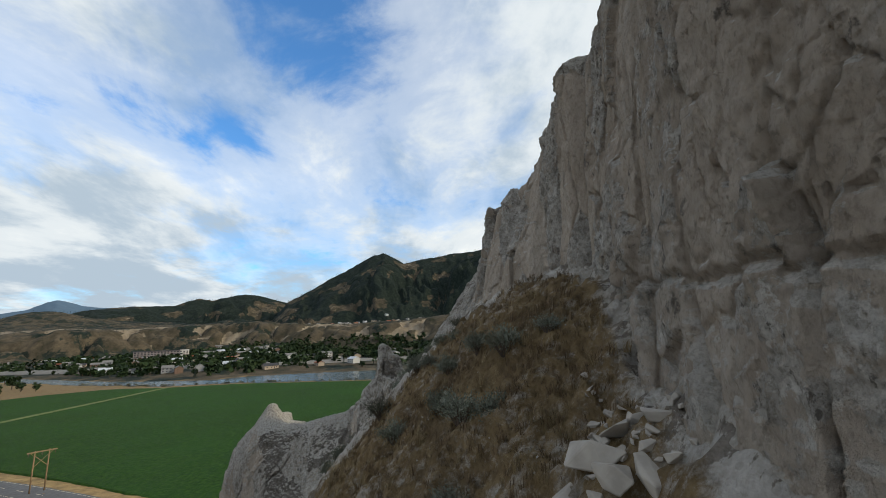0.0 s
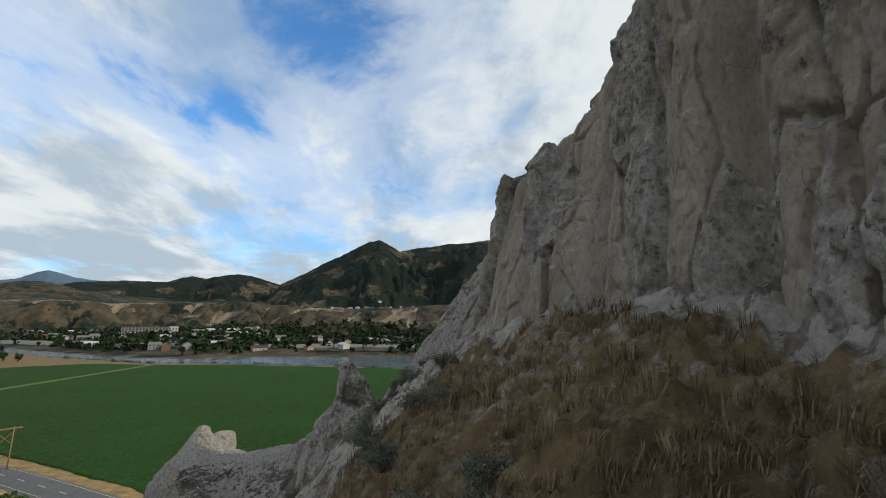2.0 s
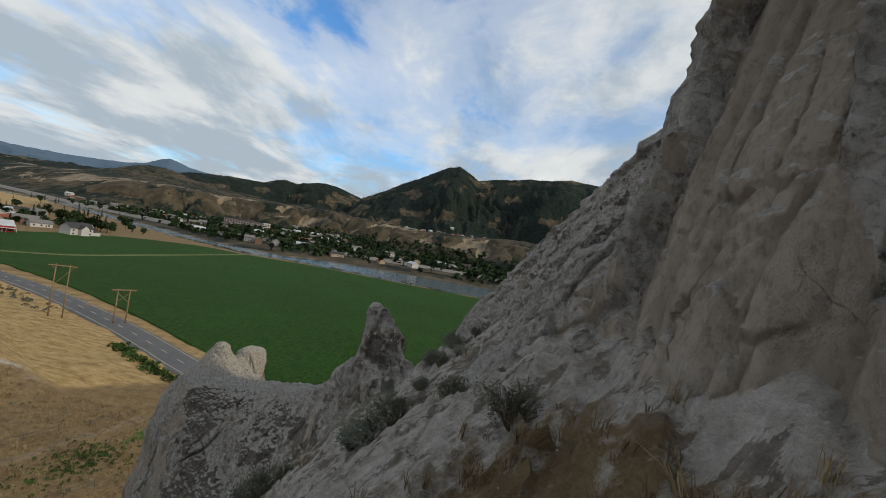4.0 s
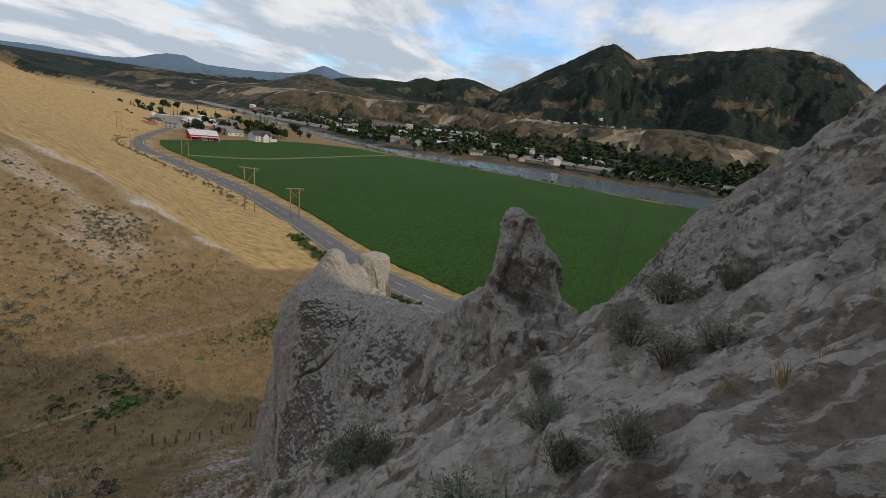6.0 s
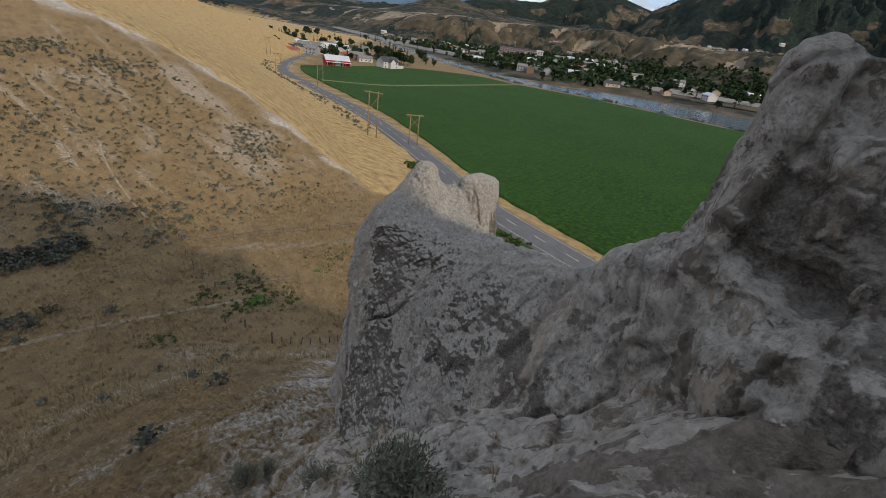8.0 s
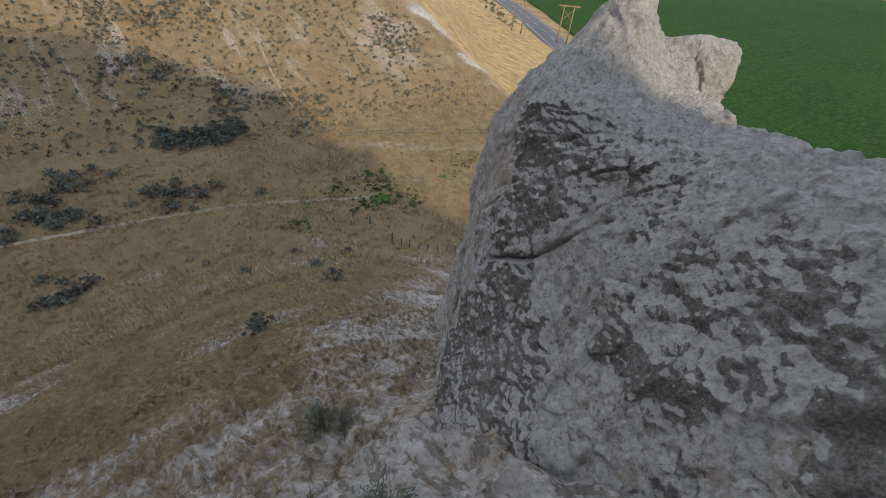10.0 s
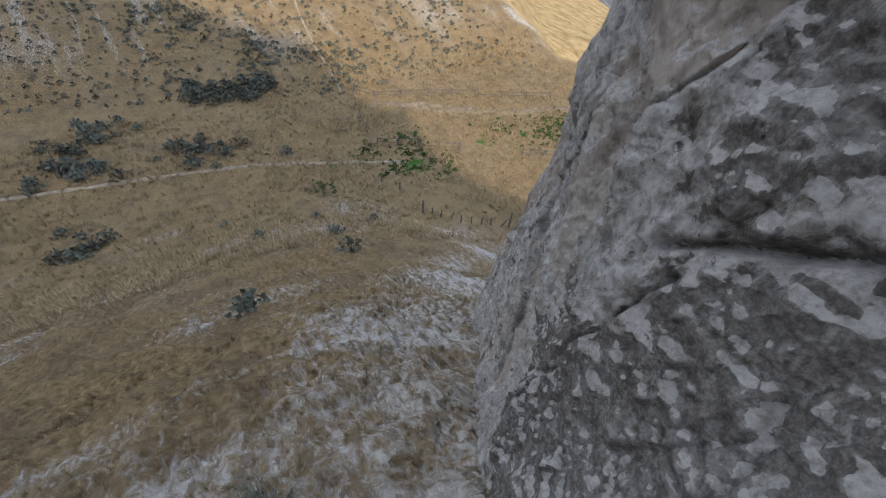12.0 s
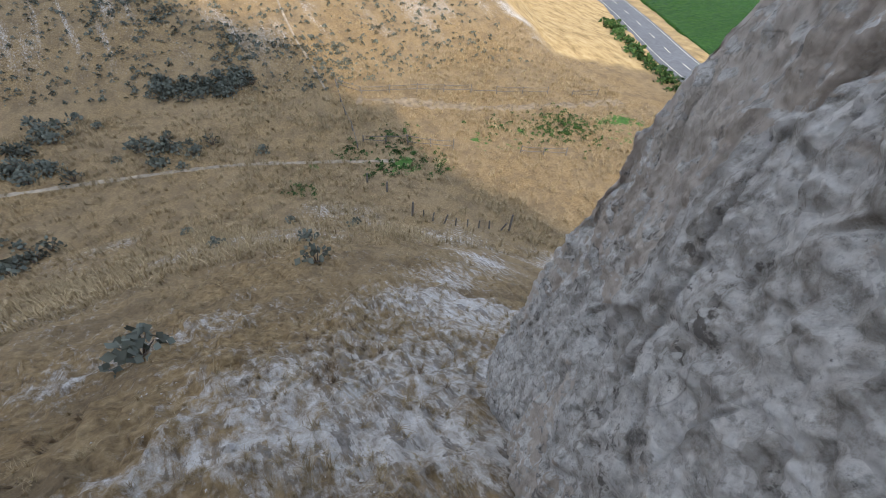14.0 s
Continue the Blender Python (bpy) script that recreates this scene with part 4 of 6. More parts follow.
def ground_weights(x, y, z):
    zv, far, road_d, road_s, toe_d, toe_s, gold_z = valley(x, y)
    slope = apron(x, y)
    r, az = np.hypot(x, y), np.degrees(np.arctan2(x, y))
    n1, n2 = fbm(x / 6, y / 6, 0 * x, 4, 101), fbm(x / 45, y / 45, 0 * x, 4, 107)
    bare = np.exp(-((line_dist(x, y, [(-4, 10), (-9, 12.5), (-13, 15.5), (-18, 21), (-23, 28)])[0] / np.interp(x, [-24, -16, -10, -4], [1.5, 2.6, 4.5, 7])) ** 2))
    grass = np.where(slope > 2, 0.80 + 0.25 * n1 - np.maximum(0.43 * bare, 0.6 * step(-9, -4, x)) - 0.25 * step(30, 36, slope) * step(3, 6, y) + 0.5 * step(4.2, 2.6, y) * step(-9, -2, x) - 0.6 * step(-0.55, -0.1, x - np.interp(y, FOOT_Y, FOOT_X)), 0.95)
    bands = vnoise(slope / 0.55 + n1, (y - x) / 9, 0 * x, 103)
    grass = np.where((slope > 2) & (slope < 31), grass + 0.17 * bands, grass)
    face = (toe_s < 0) & (road_s > 0)
    streak = ridged(y / 3.4 + 0.8 * n2, x / 26, 0 * x, 2, 55) + 0.4 * n1
    grass = np.where(face, 0.80 - 0.26 * step(0.5, 1.2, streak) * step(1, 14, toe_d), grass)
    crest = np.abs(0.42 * toe_d - gold_z)
    grass = np.where(face & (toe_d > 6), grass - 0.45 * step(2.4, 0.3, crest + 3.2 * n1 + 1.2), grass)
    gold = ((road_s > 0) & (toe_s < 0) & (gold_z < 0.42 * toe_d)) * 1.0
    gold = np.maximum(gold, (road_d < 9) * (road_d > 4.5) * (road_s < 0) * 0.8)
    meadow = (slope < 3) & (road_s > 0) & (toe_s > 0)
    draw = line_dist(x, y, [(-66, 2), (-52, 17), (-47, 30), (-48, 46), (-44, 62), (-40, 80)])[0]
    green = np.where(meadow, 0.75 * step(9, 2, draw) * step(10, 25, y) * (0.5 + 0.5 * n1), 0)
    fa = far > 0
    scrub = np.where(fa, 1.0, 0.0)
    # forest: thick on the mountains but for bare rock, sprinkled over the upland, thick along the bank
    knob = fbm(x / 170, y / 170, z / 60, 3, 113)
    wood = np.where(r > 1750, 0.95 - 1.2 * step(0.35, 0.8, knob + 0.3 * n2), 0.42 + 0.3 * knob)
    foot = np.interp(az, [-62, -40, -20, -10, 0, 20], [1450, 1180, 1120, 960, 800, 800])
    wood = np.where((r < foot + 320) & (z > 30), 0.22 + 0.42 * n2, wood)
    wood = np.where(fa, np.where(z < 30, 0.5 + 0.3 * n2, wood), 0)
    gully = ridged(x / 75 + 0.4 * fbm(x / 130, y / 130, 0 * x, 4, 11), y / 75, 0 * x + 3, 3, 23)
    pale = np.where(fa & (r < 2000) & (r > 850), step(0.75, 1.2, gully + 0.5 * fbm(x / 90, y / 90, 0 * x, 3, 131)) * step(20, 40, z) * step(96, 74, z), 0)
    pale = np.where(fa & (r > 1950) & (r < 3200), np.maximum(pale, 0.5 * step(0.5, 0.9, knob + 0.3 * n2)), pale)
    # weight of the painted blue haze, growing from 2900 m outwards
    far_haze = np.where(fa, step(2900, 4300, r) * 0.92, 0)
    soil = 0.55 * gauss(x, y, -0.8, 10.9, 1.2, 0.5, 15) + 0.35 * gauss(x, y, 0.8, 7.2, 0.8, 0.6)
    return dict(soil=soil, grass=grass, gold=gold, green=green, scrub=scrub, wood=wood, pale=pale, far_haze=far_haze)


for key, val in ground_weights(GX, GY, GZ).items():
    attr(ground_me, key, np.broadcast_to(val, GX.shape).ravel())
ground_me.materials.append(GROUND)
ground = tagged(new("ground", ground_me), "dry grass and pale clay valley ground reaching wooded hills", "ground", kind="structure")

# ---- bluff ----
def rock_attributes(me):
    co = np.zeros(len(me.vertices) * 3, np.float32)
    me.vertices.foreach_get("co", co)
    no = np.zeros_like(co)
    me.vertices.foreach_get("normal", no)
    co, no = co.reshape(-1, 3), no.reshape(-1, 3)
    x, y, z = co.T
    own = rock_cells(x, y, z)[2][1]
    slab = 0.15 + 0.75 * step(0.45, 0.6, own) * step(0.6, 0.2, no[:, 2])
    slab = slab + 0.22 * step(5, 1, y) + 0.15 * step(-2.5, -5, y) - 0.45 * step(4.6, 6.5, y) * (x > -3)
    west = x < -4
    if west.any():
        slab[west] = np.maximum(slab[west] * 0.45 + 0.2 * step(-7.8, -9, x[west]), 0.6 * joints(x[west], y[west], z[west])[1])
    attr(me, "slab", slab)
    # second term paints the sunlit zone of the twin tips pale
    attr(me, "pale_and_sunlit", np.clip(no[:, 2], 0, 1) + 0.75 * step(32.9, 33.7, z + 0.35 * (y - 17.4)) * (x < -6.5) + 0.25 * step(38.9, 38.2, z) * (y < 8))
    ribs = step(4.6, 6.5, y) * (x > -3)
    attr(me, "ribs", ribs)
    crust = 0.12 + 0.12 * ribs + step(-1.5, -3.5, x) * (np.interp(z, [27, 30.5], [0.22, 0.36]) * (1 - 0.4 * step(-7.6, -9, x)) + 0.36 * fbm(x / 2.4, y / 2.4, z / 2.4, 3, 121)) * step(-9.8, -8.2, x) * step(0.8, 0.35, no[:, 2]) * step(33.9, 32.9, z + 0.35 * (y - 17.4) * (x < -6.5))
    crust = crust + 0.22 * gauss(x, y, -1.3, 12.3, 0.9, 0.9) * step(37.6, 37.0, z) * step(35.4, 35.9, z)
    attr(me, "crust", crust)
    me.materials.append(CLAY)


ROCKS = []
NEAR_FACE = ((-10.7, 14.7, 26.9), (-8.3, 16.9, 31.2))  # the part that the walk ends beside
for name, lo, hi, size, label in (("cliff", (-5.04, -10.5, 30.5), (6.4, 17.5, 48.6), 0.073, "pale grey clay cliff with upright cracks and slabs"),
                                  ("ridge", (-7.86, 12.6, 20.5), (-4.92, 23.5, 35.4), 0.056, "grey clay ridge with dark crust, cracked and eroded"),
                                  ("ridge_end", (-12.6, 12.6, 20.5), (-7.80, 23.5, 35.4), 0.046, "end of the grey clay ridge with twin sunlit tips"),
                                  ("ridge_face", *NEAR_FACE, 0.02, "cracked pale grey clay face at the ridge's end")):
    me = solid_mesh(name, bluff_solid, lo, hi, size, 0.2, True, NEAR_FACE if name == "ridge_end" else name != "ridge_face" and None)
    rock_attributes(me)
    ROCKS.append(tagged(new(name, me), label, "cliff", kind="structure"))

# coarse cliff behind the start, out of view, added to shade the opposite hill
rear_me = solid_mesh("cliff_rear", cliff_solid, (-1, -60, 34), (6.4, -10.3, 48.6), 0.45, 0.4, False)
attr(rear_me, "slab", np.full(len(rear_me.vertices), 0.6)), attr(rear_me, "pale_and_sunlit", np.zeros(len(rear_me.vertices))), attr(rear_me, "crust", np.zeros(len(rear_me.vertices))), attr(rear_me, "ribs", np.zeros(len(rear_me.vertices)))
rear_me.materials.append(CLAY)
tagged(new("unseen_rear_cliff", rear_me), "unseen pale grey clay cliff added behind to shade the hill", "cliff", kind="structure")

# ---- hills across the river ----
az = np.radians(np.arange(-80, 44.01, 0.19))
rad = 560 * (4850 / 560) ** np.linspace(0, 1, 430)
RA, AZ = np.meshgrid(rad, az, indexing="ij")
HX, HY = RA * np.sin(AZ), RA * np.cos(AZ)
hf_d, hf_s, _ = line_dist(HX, HY, FAR_BANK)
hfar = np.where(hf_s > 0, hf_d, 0.0)
HZ = np.where(hfar > 25, far_hills(HX, HY, hfar), -6) + 2.6 * fbm(HX / 22, HY / 22, 0 * HX, 3, 133) * step(200, 500, hfar)
hidx = np.arange(HX.size).reshape(HX.shape)
hq = np.stack([hidx[:-1, :-1], hidx[:-1, 1:], hidx[1:, 1:], hidx[1:, :-1]], -1).reshape(-1, 4)[:, ::-1]
hills_me = mesh_from("hills", np.stack([HX, HY, HZ], -1).reshape(-1, 3), hq)
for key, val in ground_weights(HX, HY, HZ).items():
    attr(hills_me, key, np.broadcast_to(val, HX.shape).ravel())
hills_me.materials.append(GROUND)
tagged(new("hills", hills_me), "wooded mountains and dry terraced hills across the river", "hills", kind="structure")


# ---- building helpers ----
class Build:
    """Collects places and faces of one mesh."""

    def __init__(self):
        self.v, self.f = [], []

    def add(self, verts, faces):
        k = len(self.v)
        self.v += [tuple(p) for p in verts]
        self.f += [tuple(i + k for i in f) for f in faces]
        return self

    def box(self, x0, y0, z0, x1, y1, z1, m=None):
        p = [Vector((x, y, z)) for z in (z0, z1) for x, y in ((x0, y0), (x1, y0), (x1, y1), (x0, y1))]
        p = [m @ q for q in p] if m else p
        return self.add(p, [(3, 2, 1, 0), (4, 5, 6, 7), (0, 1, 5, 4), (1, 2, 6, 5), (2, 3, 7, 6), (3, 0, 4, 7)])

    def tube(self, pts, radii, sides=6):
        pts = [Vector(p) for p in pts]
        rings = []
        for i, p in enumerate(pts):
            d = (pts[min(i + 1, len(pts) - 1)] - pts[max(i - 1, 0)]).normalized()
            a = d.orthogonal().normalized()
            b = d.cross(a)
            rings.append([p + radii[i] * (math.cos(2 * math.pi * k / sides) * a + math.sin(2 * math.pi * k / sides) * b) for k in range(sides)])
        faces = [(i * sides + k, i * sides + (k + 1) % sides, (i + 1) * sides + (k + 1) % sides, (i + 1) * sides + k) for i in range(len(pts) - 1) for k in range(sides)]
        faces += [tuple(range(sides))[::-1], tuple((len(pts) - 1) * sides + k for k in range(sides))]
        return self.add([q for r in rings for q in r], faces)

    def mesh(self, name, mat, smooth=False):
        me = bpy.data.meshes.new(name)
        me.from_pydata(self.v, [], self.f)
        me.polygons.foreach_set("use_smooth", [smooth] * len(me.polygons))
        me.materials.append(mat)
        return me


def part(name, build, mat, parent, label="", smooth=False):
    ob = new(name, build.mesh(name, mat, smooth) if isinstance(build, Build) else build)
    ob.parent = parent
    if label:
        tagged(ob, label)
    return ob


def thing(name, m, label, category, group="", kind=""):
    ob = new(name)
    ob.matrix_world = m
    return tagged(ob, label, category, group, kind)


def zat(x, y):
    x, y = np.atleast_1d(np.asarray(x, float)), np.atleast_1d(np.asarray(y, float))
    return ground_height(x, y) + ground_relief(x, y)


def rest(x, y):
    """Height of what one stands on at a place of the bluff or its slope."""
    x, y = np.atleast_1d(np.asarray(x, float)), np.atleast_1d(np.asarray(y, float))
    out = zat(x, y)
    for i, (px, py, g) in enumerate(zip(x, y, out)):
        for rock in ROCKS:
            hit, place, _, _ = rock.ray_cast((px, py, g + 3.5), (0, 0, -1), distance=3.6)
            if hit:
                out[i] = max(out[i], place.z)
    return out


def smooth_line(pts, size):
    """A polyline resampled as a smooth curve with even steps."""
    p = np.array(pts, float)
    out = []
    for i in range(len(p) - 1):
        a, b, c, d = p[max(i - 1, 0)], p[i], p[i + 1], p[min(i + 2, len(p) - 1)]
        for t in np.linspace(0, 1, max(2, int(np.linalg.norm(c - b) / size)), endpoint=False):
            out.append(0.5 * (2 * b + (c - a) * t + (2 * a - 5 * b + 4 * c - d) * t**2 + (3 * b - a - 3 * c + d) * t**3))
    out.append(p[-1])
    return np.array(out)


def ribbon(line, offsets, zs):
    """A strip along a line: offsets to its left with heights."""
    t = np.gradient(line, axis=0)
    t /= np.linalg.norm(t, axis=1)[:, None]
    nrm = np.stack([-t[:, 1], t[:, 0]], -1)
    rows = [np.concatenate([line + o * nrm, np.broadcast_to(np.reshape(z, (-1, 1)), (len(line), 1))], 1) for o, z in zip(offsets, zs)]
    k, n = len(rows), len(line)
    pos = np.stack(rows, 1).reshape(-1, 3)
    i = np.arange(n * k).reshape(n, k)
    return pos, np.stack([i[:-1, :-1], i[:-1, 1:], i[1:, 1:], i[1:, :-1]], -1).reshape(-1, 4)[:, ::-1]


def scatter(name, variants, at, turn, size, mat, label, category, tilt=0.0, squash=None):
    """Many small pieces in one mesh: each variant is (places, triangles)."""
    pos, faces, k = [], [], 0
    rng = np.random.default_rng(len(at))
    pick = rng.integers(0, len(variants), len(at))
    for n, (v, f) in enumerate(variants):
        sel = np.nonzero(pick == n)[0]
        if not len(sel):
            continue
        c, s = np.cos(turn[sel])[:, None], np.sin(turn[sel])[:, None]
        p = v[None] * size[sel][:, None, None]
        x, y = p[..., 0] * c - p[..., 1] * s, p[..., 0] * s + p[..., 1] * c
        z = p[..., 2] * (squash[sel][:, None] if squash is not None else 1)
        lean = rng.normal(0, tilt, (len(sel), 2)) if tilt else np.zeros((len(sel), 2))
        out = np.stack([x + z * lean[:, :1], y + z * lean[:, 1:], z], -1) + at[sel][:, None, :]
        pos.append(out.reshape(-1, 3))
        faces.append((f[None] + (np.arange(len(sel)) * len(v))[:, None, None]).reshape(-1, 3) + k)
        k += len(sel) * len(v)
    me = mesh_from(name, np.concatenate(pos), np.concatenate(faces), False)
    me.materials.append(mat)
    return tagged(new(name, me), label, category, kind="stuff")


def tris(build):
    """Places and triangles of a Build."""
    f = [t for q in build.f for t in ([q] if len(q) == 3 else [(q[0], q[i], q[i + 1]) for i in range(1, len(q) - 1)])]
    return np.array(build.v, float), np.array(f, int)


# ---- tilled field, road, river ----
def field_material():
    m, nt, bsdf = material("crop")
    n = Nodes(nt)
    rows = n.noise(1.0, 5, 0.6, (1.1, 0.16, 1), (0, 0, 0))
    col = n.ramp(n.noise(0.9, 8, 0.72), (0.36, (0.007, 0.020, 0.0015)), (0.49, (0.019, 0.050, 0.003)), (0.62, (0.046, 0.098, 0.008)))
    col = n.mix(n.ramp(rows, (0.42, 0.0), (0.62, 0.6)), col, (0.008, 0.034, 0.004))
    col = n.mix(n.ramp(n.noise(0.022, 6, 0.6), (0.35, 0.0), (0.7, 0.4)), col, (0.028, 0.09, 0.011))
    bare = n.ramp(n.noise(0.3, 9, 0.75, (0.6, 1.6, 1)), (0.67, 0.0), (0.74, 0.5))
    col = n.mix(bare, col, (0.13, 0.14, 0.06))
    n.put(bsdf.inputs["Base Color"], col)
    bsdf.inputs["Roughness"].default_value = 0.85
    n.put(bsdf.inputs["Normal"], n.bump(n.math("ADD", n.noise(2.5, 8, 0.75), n.math("MULTIPLY", rows, 1.2)), 1.0, 0.5))
    return m


CROP = field_material()
ASPHALT = simple("asphalt", (0.115, 0.115, 0.118), 0.9, 0.18, 1.2, bump=0.2)
PAINT = simple("road_paint", (0.55, 0.50, 0.38), 0.7, 0.15, 2)
DIRT = simple("bare_dirt", (0.24, 0.195, 0.14), 0.95, 0.35, 1.5, bump=0.3)
DUSTY = simple("dusty_ground", (0.185, 0.14, 0.09), 0.95, 0.45, 1.2, bump=0.3)

road_line = smooth_line(ROAD, 3.0)
rx_sorted = road_line[np.argsort(road_line[:, 0])]
bank_line = np.array(NEAR_BANK, float)
fx = np.concatenate([np.arange(-296, -180, 1.5), np.arange(-180, 80, 2.5), np.arange(80, 420, 8)])
low = np.interp(fx, rx_sorted[:, 0], rx_sorted[:, 1]) + 7.5 + np.interp(fx, [-296, -150, 0], [9, 4, 1])
high = np.interp(fx, [-296, -294, -283, -271, -240, -221, -188, -127, -65, 10, 122, 420], [300, 340, 372, 391, 415, 416, 406, 412, 398, 381, 364, 330])
low = np.minimum(np.where(fx > 70, low - (fx - 70) * 0.4, low), high - 2)
fv = np.linspace(0, 1, 90) ** 1.4
FX = np.broadcast_to(fx[:, None], (len(fx), len(fv)))
FY = low[:, None] + (high - low)[:, None] * fv[None]
FZ = 0.28 + 0.05 * fbm(FX / 3, FY / 3, 0 * FX, 2, 151)
FZ[:, 0] = FZ[:, -1] = FZ[0] = FZ[-1] = -0.3
fi = np.arange(FX.size).reshape(FX.shape)
field_me = mesh_from("field", np.stack([FX, FY, FZ], -1).reshape(-1, 3), np.stack([fi[:-1, :-1], fi[1:, :-1], fi[1:, 1:], fi[:-1, 1:]], -1).reshape(-1, 4))
field_me.materials.append(CROP)
field = tagged(new("field", field_me), "green irrigated crop field with wheel tracks", "field", kind="structure")


def track(name, pts, width, z, mat, parent, label, gap=0.0):
    line = smooth_line(pts, 3.0)
    b_pos, b_f = ribbon(line, (width / 2, -width / 2), (z, z)) if not gap else ribbon(line, (gap / 2 + width, gap / 2), (z, z))
    if gap:
        p2, f2 = ribbon(line, (-gap / 2, -gap / 2 - width), (z, z))
        b_pos, b_f = np.concatenate([b_pos, p2]), np.concatenate([b_f, f2 + len(b_pos)])
    me = mesh_from(name, b_pos, b_f)
    me.materials.append(mat)
    ob = new(name, me)
    ob.parent = parent
    return tagged(ob, label)


RUT = simple("wheel_rut", (0.02, 0.045, 0.012), 0.95, 0.3, 0.8)
STUBBLE = simple("pale_strip", (0.13, 0.15, 0.055), 0.95, 0.35, 0.4)
track("wheel_track", [(8, 92), (12, 120), (22, 200), (43, 351), (46, 372)], 0.7, 0.37, RUT, field, "dark twin wheel ruts", 1.7)
track("wheel_track", [(31, 100), (37, 150), (41, 200), (52, 280)], 0.4, 0.37, RUT, field, "dark twin wheel ruts", 1.7)
track("pale_strip", [(-226, 200), (-203, 232), (-196, 284), (-185, 404)], 5.0, 0.37, STUBBLE, field, "pale mown strip across the crop")
for cx, cy, r, a0, a1 in ((-40, 330, 60, 150, 250), (-70, 330, 75, 150, 240), (-10, 330, 48, 160, 260)):
    track("wheel_track", [polar_pt for polar_pt in [(cx + r * math.cos(radians(a)), cy + r * math.sin(radians(a))) for a in range(a0, a1, 8)]], 0.5, 0.37, RUT, field, "faint curved wheel rut")

pos, fac = ribbon(road_line, (4.6, 3.9, 0, -3.9, -4.6), (0.02, 0.26, 0.30, 0.26, 0.02))
road_me = mesh_from("road", pos, fac)
road_me.materials.append(ASPHALT)
road = tagged(new("road", road_me), "two-lane grey asphalt country road", "road", kind="structure")
run = np.concatenate([[0], np.cumsum(np.linalg.norm(np.diff(road_line, axis=0), axis=1))])
for s0 in np.arange(20, 330, 9.0):
    seg = np.stack([np.interp(np.linspace(s0, s0 + 3.2, 4), run, road_line[:, k]) for k in (0, 1)], -1)
    p, f = ribbon(seg, (0.09, -0.09), (0.318, 0.318))
    me = mesh_from("lane_dash", p, f)
    me.materials.append(PAINT)
    part("lane_dash", me, PAINT, road)
for off in (3.5, -3.5):
    p, f = ribbon(road_line, (off + 0.06, off - 0.06), (0.285, 0.285))
    me = mesh_from("edge_line", p, f)
    me.materials.append(PAINT)
    part("edge_line", me, PAINT, road, "thin pale edge line")


def water_material():
    m, nt, bsdf = material("river_water")
    n = Nodes(nt)
    n.put(bsdf.inputs["Base Color"], n.ramp(n.noise(0.02, 4, 0.5, (1, 3, 1)), (0.3, (0.05, 0.075, 0.085)), (0.7, (0.09, 0.12, 0.13))))
    bsdf.inputs["Roughness"].default_value = 0.16
    n.put(bsdf.inputs["Normal"], n.bump(n.noise(0.25, 6, 0.6, (0.6, 1.6, 1)), 0.35, 0.6))
    return m


WATER = water_material()
nb, fb_ = np.array(NEAR_BANK, float), np.array(FAR_BANK, float)
w = np.linspace(0, 1, 6)[None, :, None]
wp = np.concatenate([nb[:, None] * (1 - w) + fb_[:, None] * w, np.full((len(nb), 6, 1), -0.85)], -1)
wi = np.arange(len(nb) * 6).reshape(len(nb), 6)
river_me = mesh_from("river", wp.reshape(-1, 3), np.stack([wi[:-1, :-1], wi[1:, :-1], wi[1:, 1:], wi[:-1, 1:]], -1).reshape(-1, 4))
river_me.materials.append(WATER)
tagged(new("river", river_me), "broad grey-blue rippled river", "river", kind="structure")


def hz(x, y):
    x, y = np.atleast_1d(np.asarray(x, float)), np.atleast_1d(np.asarray(y, float))
    d, s, _ = line_dist(x, y, FAR_BANK)
    far = np.where(s > 0, d, 0.0)
    return np.where(far > 25, far_hills(x, y, far) + 2.6 * fbm(x / 22, y / 22, 0 * x, 3, 133) * step(200, 500, far), 0.5)


hwy = smooth_line([(-1100, 1010), (-760, 850), (-505, 715), (-360, 640), (-240, 605), (-130, 600), (10, 610), (140, 605), (300, 590), (700, 560)], 12)
hwy_z = hz(hwy[:, 0], hwy[:, 1])
hwy_z = np.convolve(np.pad(hwy_z, 8, "edge"), np.ones(17) / 17, "valid") + 2.6
p, f = ribbon(hwy, (17, 9, -9, -17), [hwy_z - 4.5, hwy_z, hwy_z, hwy_z - 4.5])
hwy_me = mesh_from("highway", p, f)
hwy_me.materials.append(simple("worn_asphalt", (0.19, 0.18, 0.165), 0.9, 0.2, 0.5))
tagged(new("highway", hwy_me), "pale grey highway on an embankment along the far bank", "highway", kind="structure")

# ---- footpath and bare tracks in the meadow ----
PATH_PTS = [(-66, -20), (-62.4, -5.1), (-61, 0), (-60.2, 5), (-58.9, 10.5), (-57.3, 16.4), (-54.8, 22.3), (-52, 28.5), (-49, 35)]


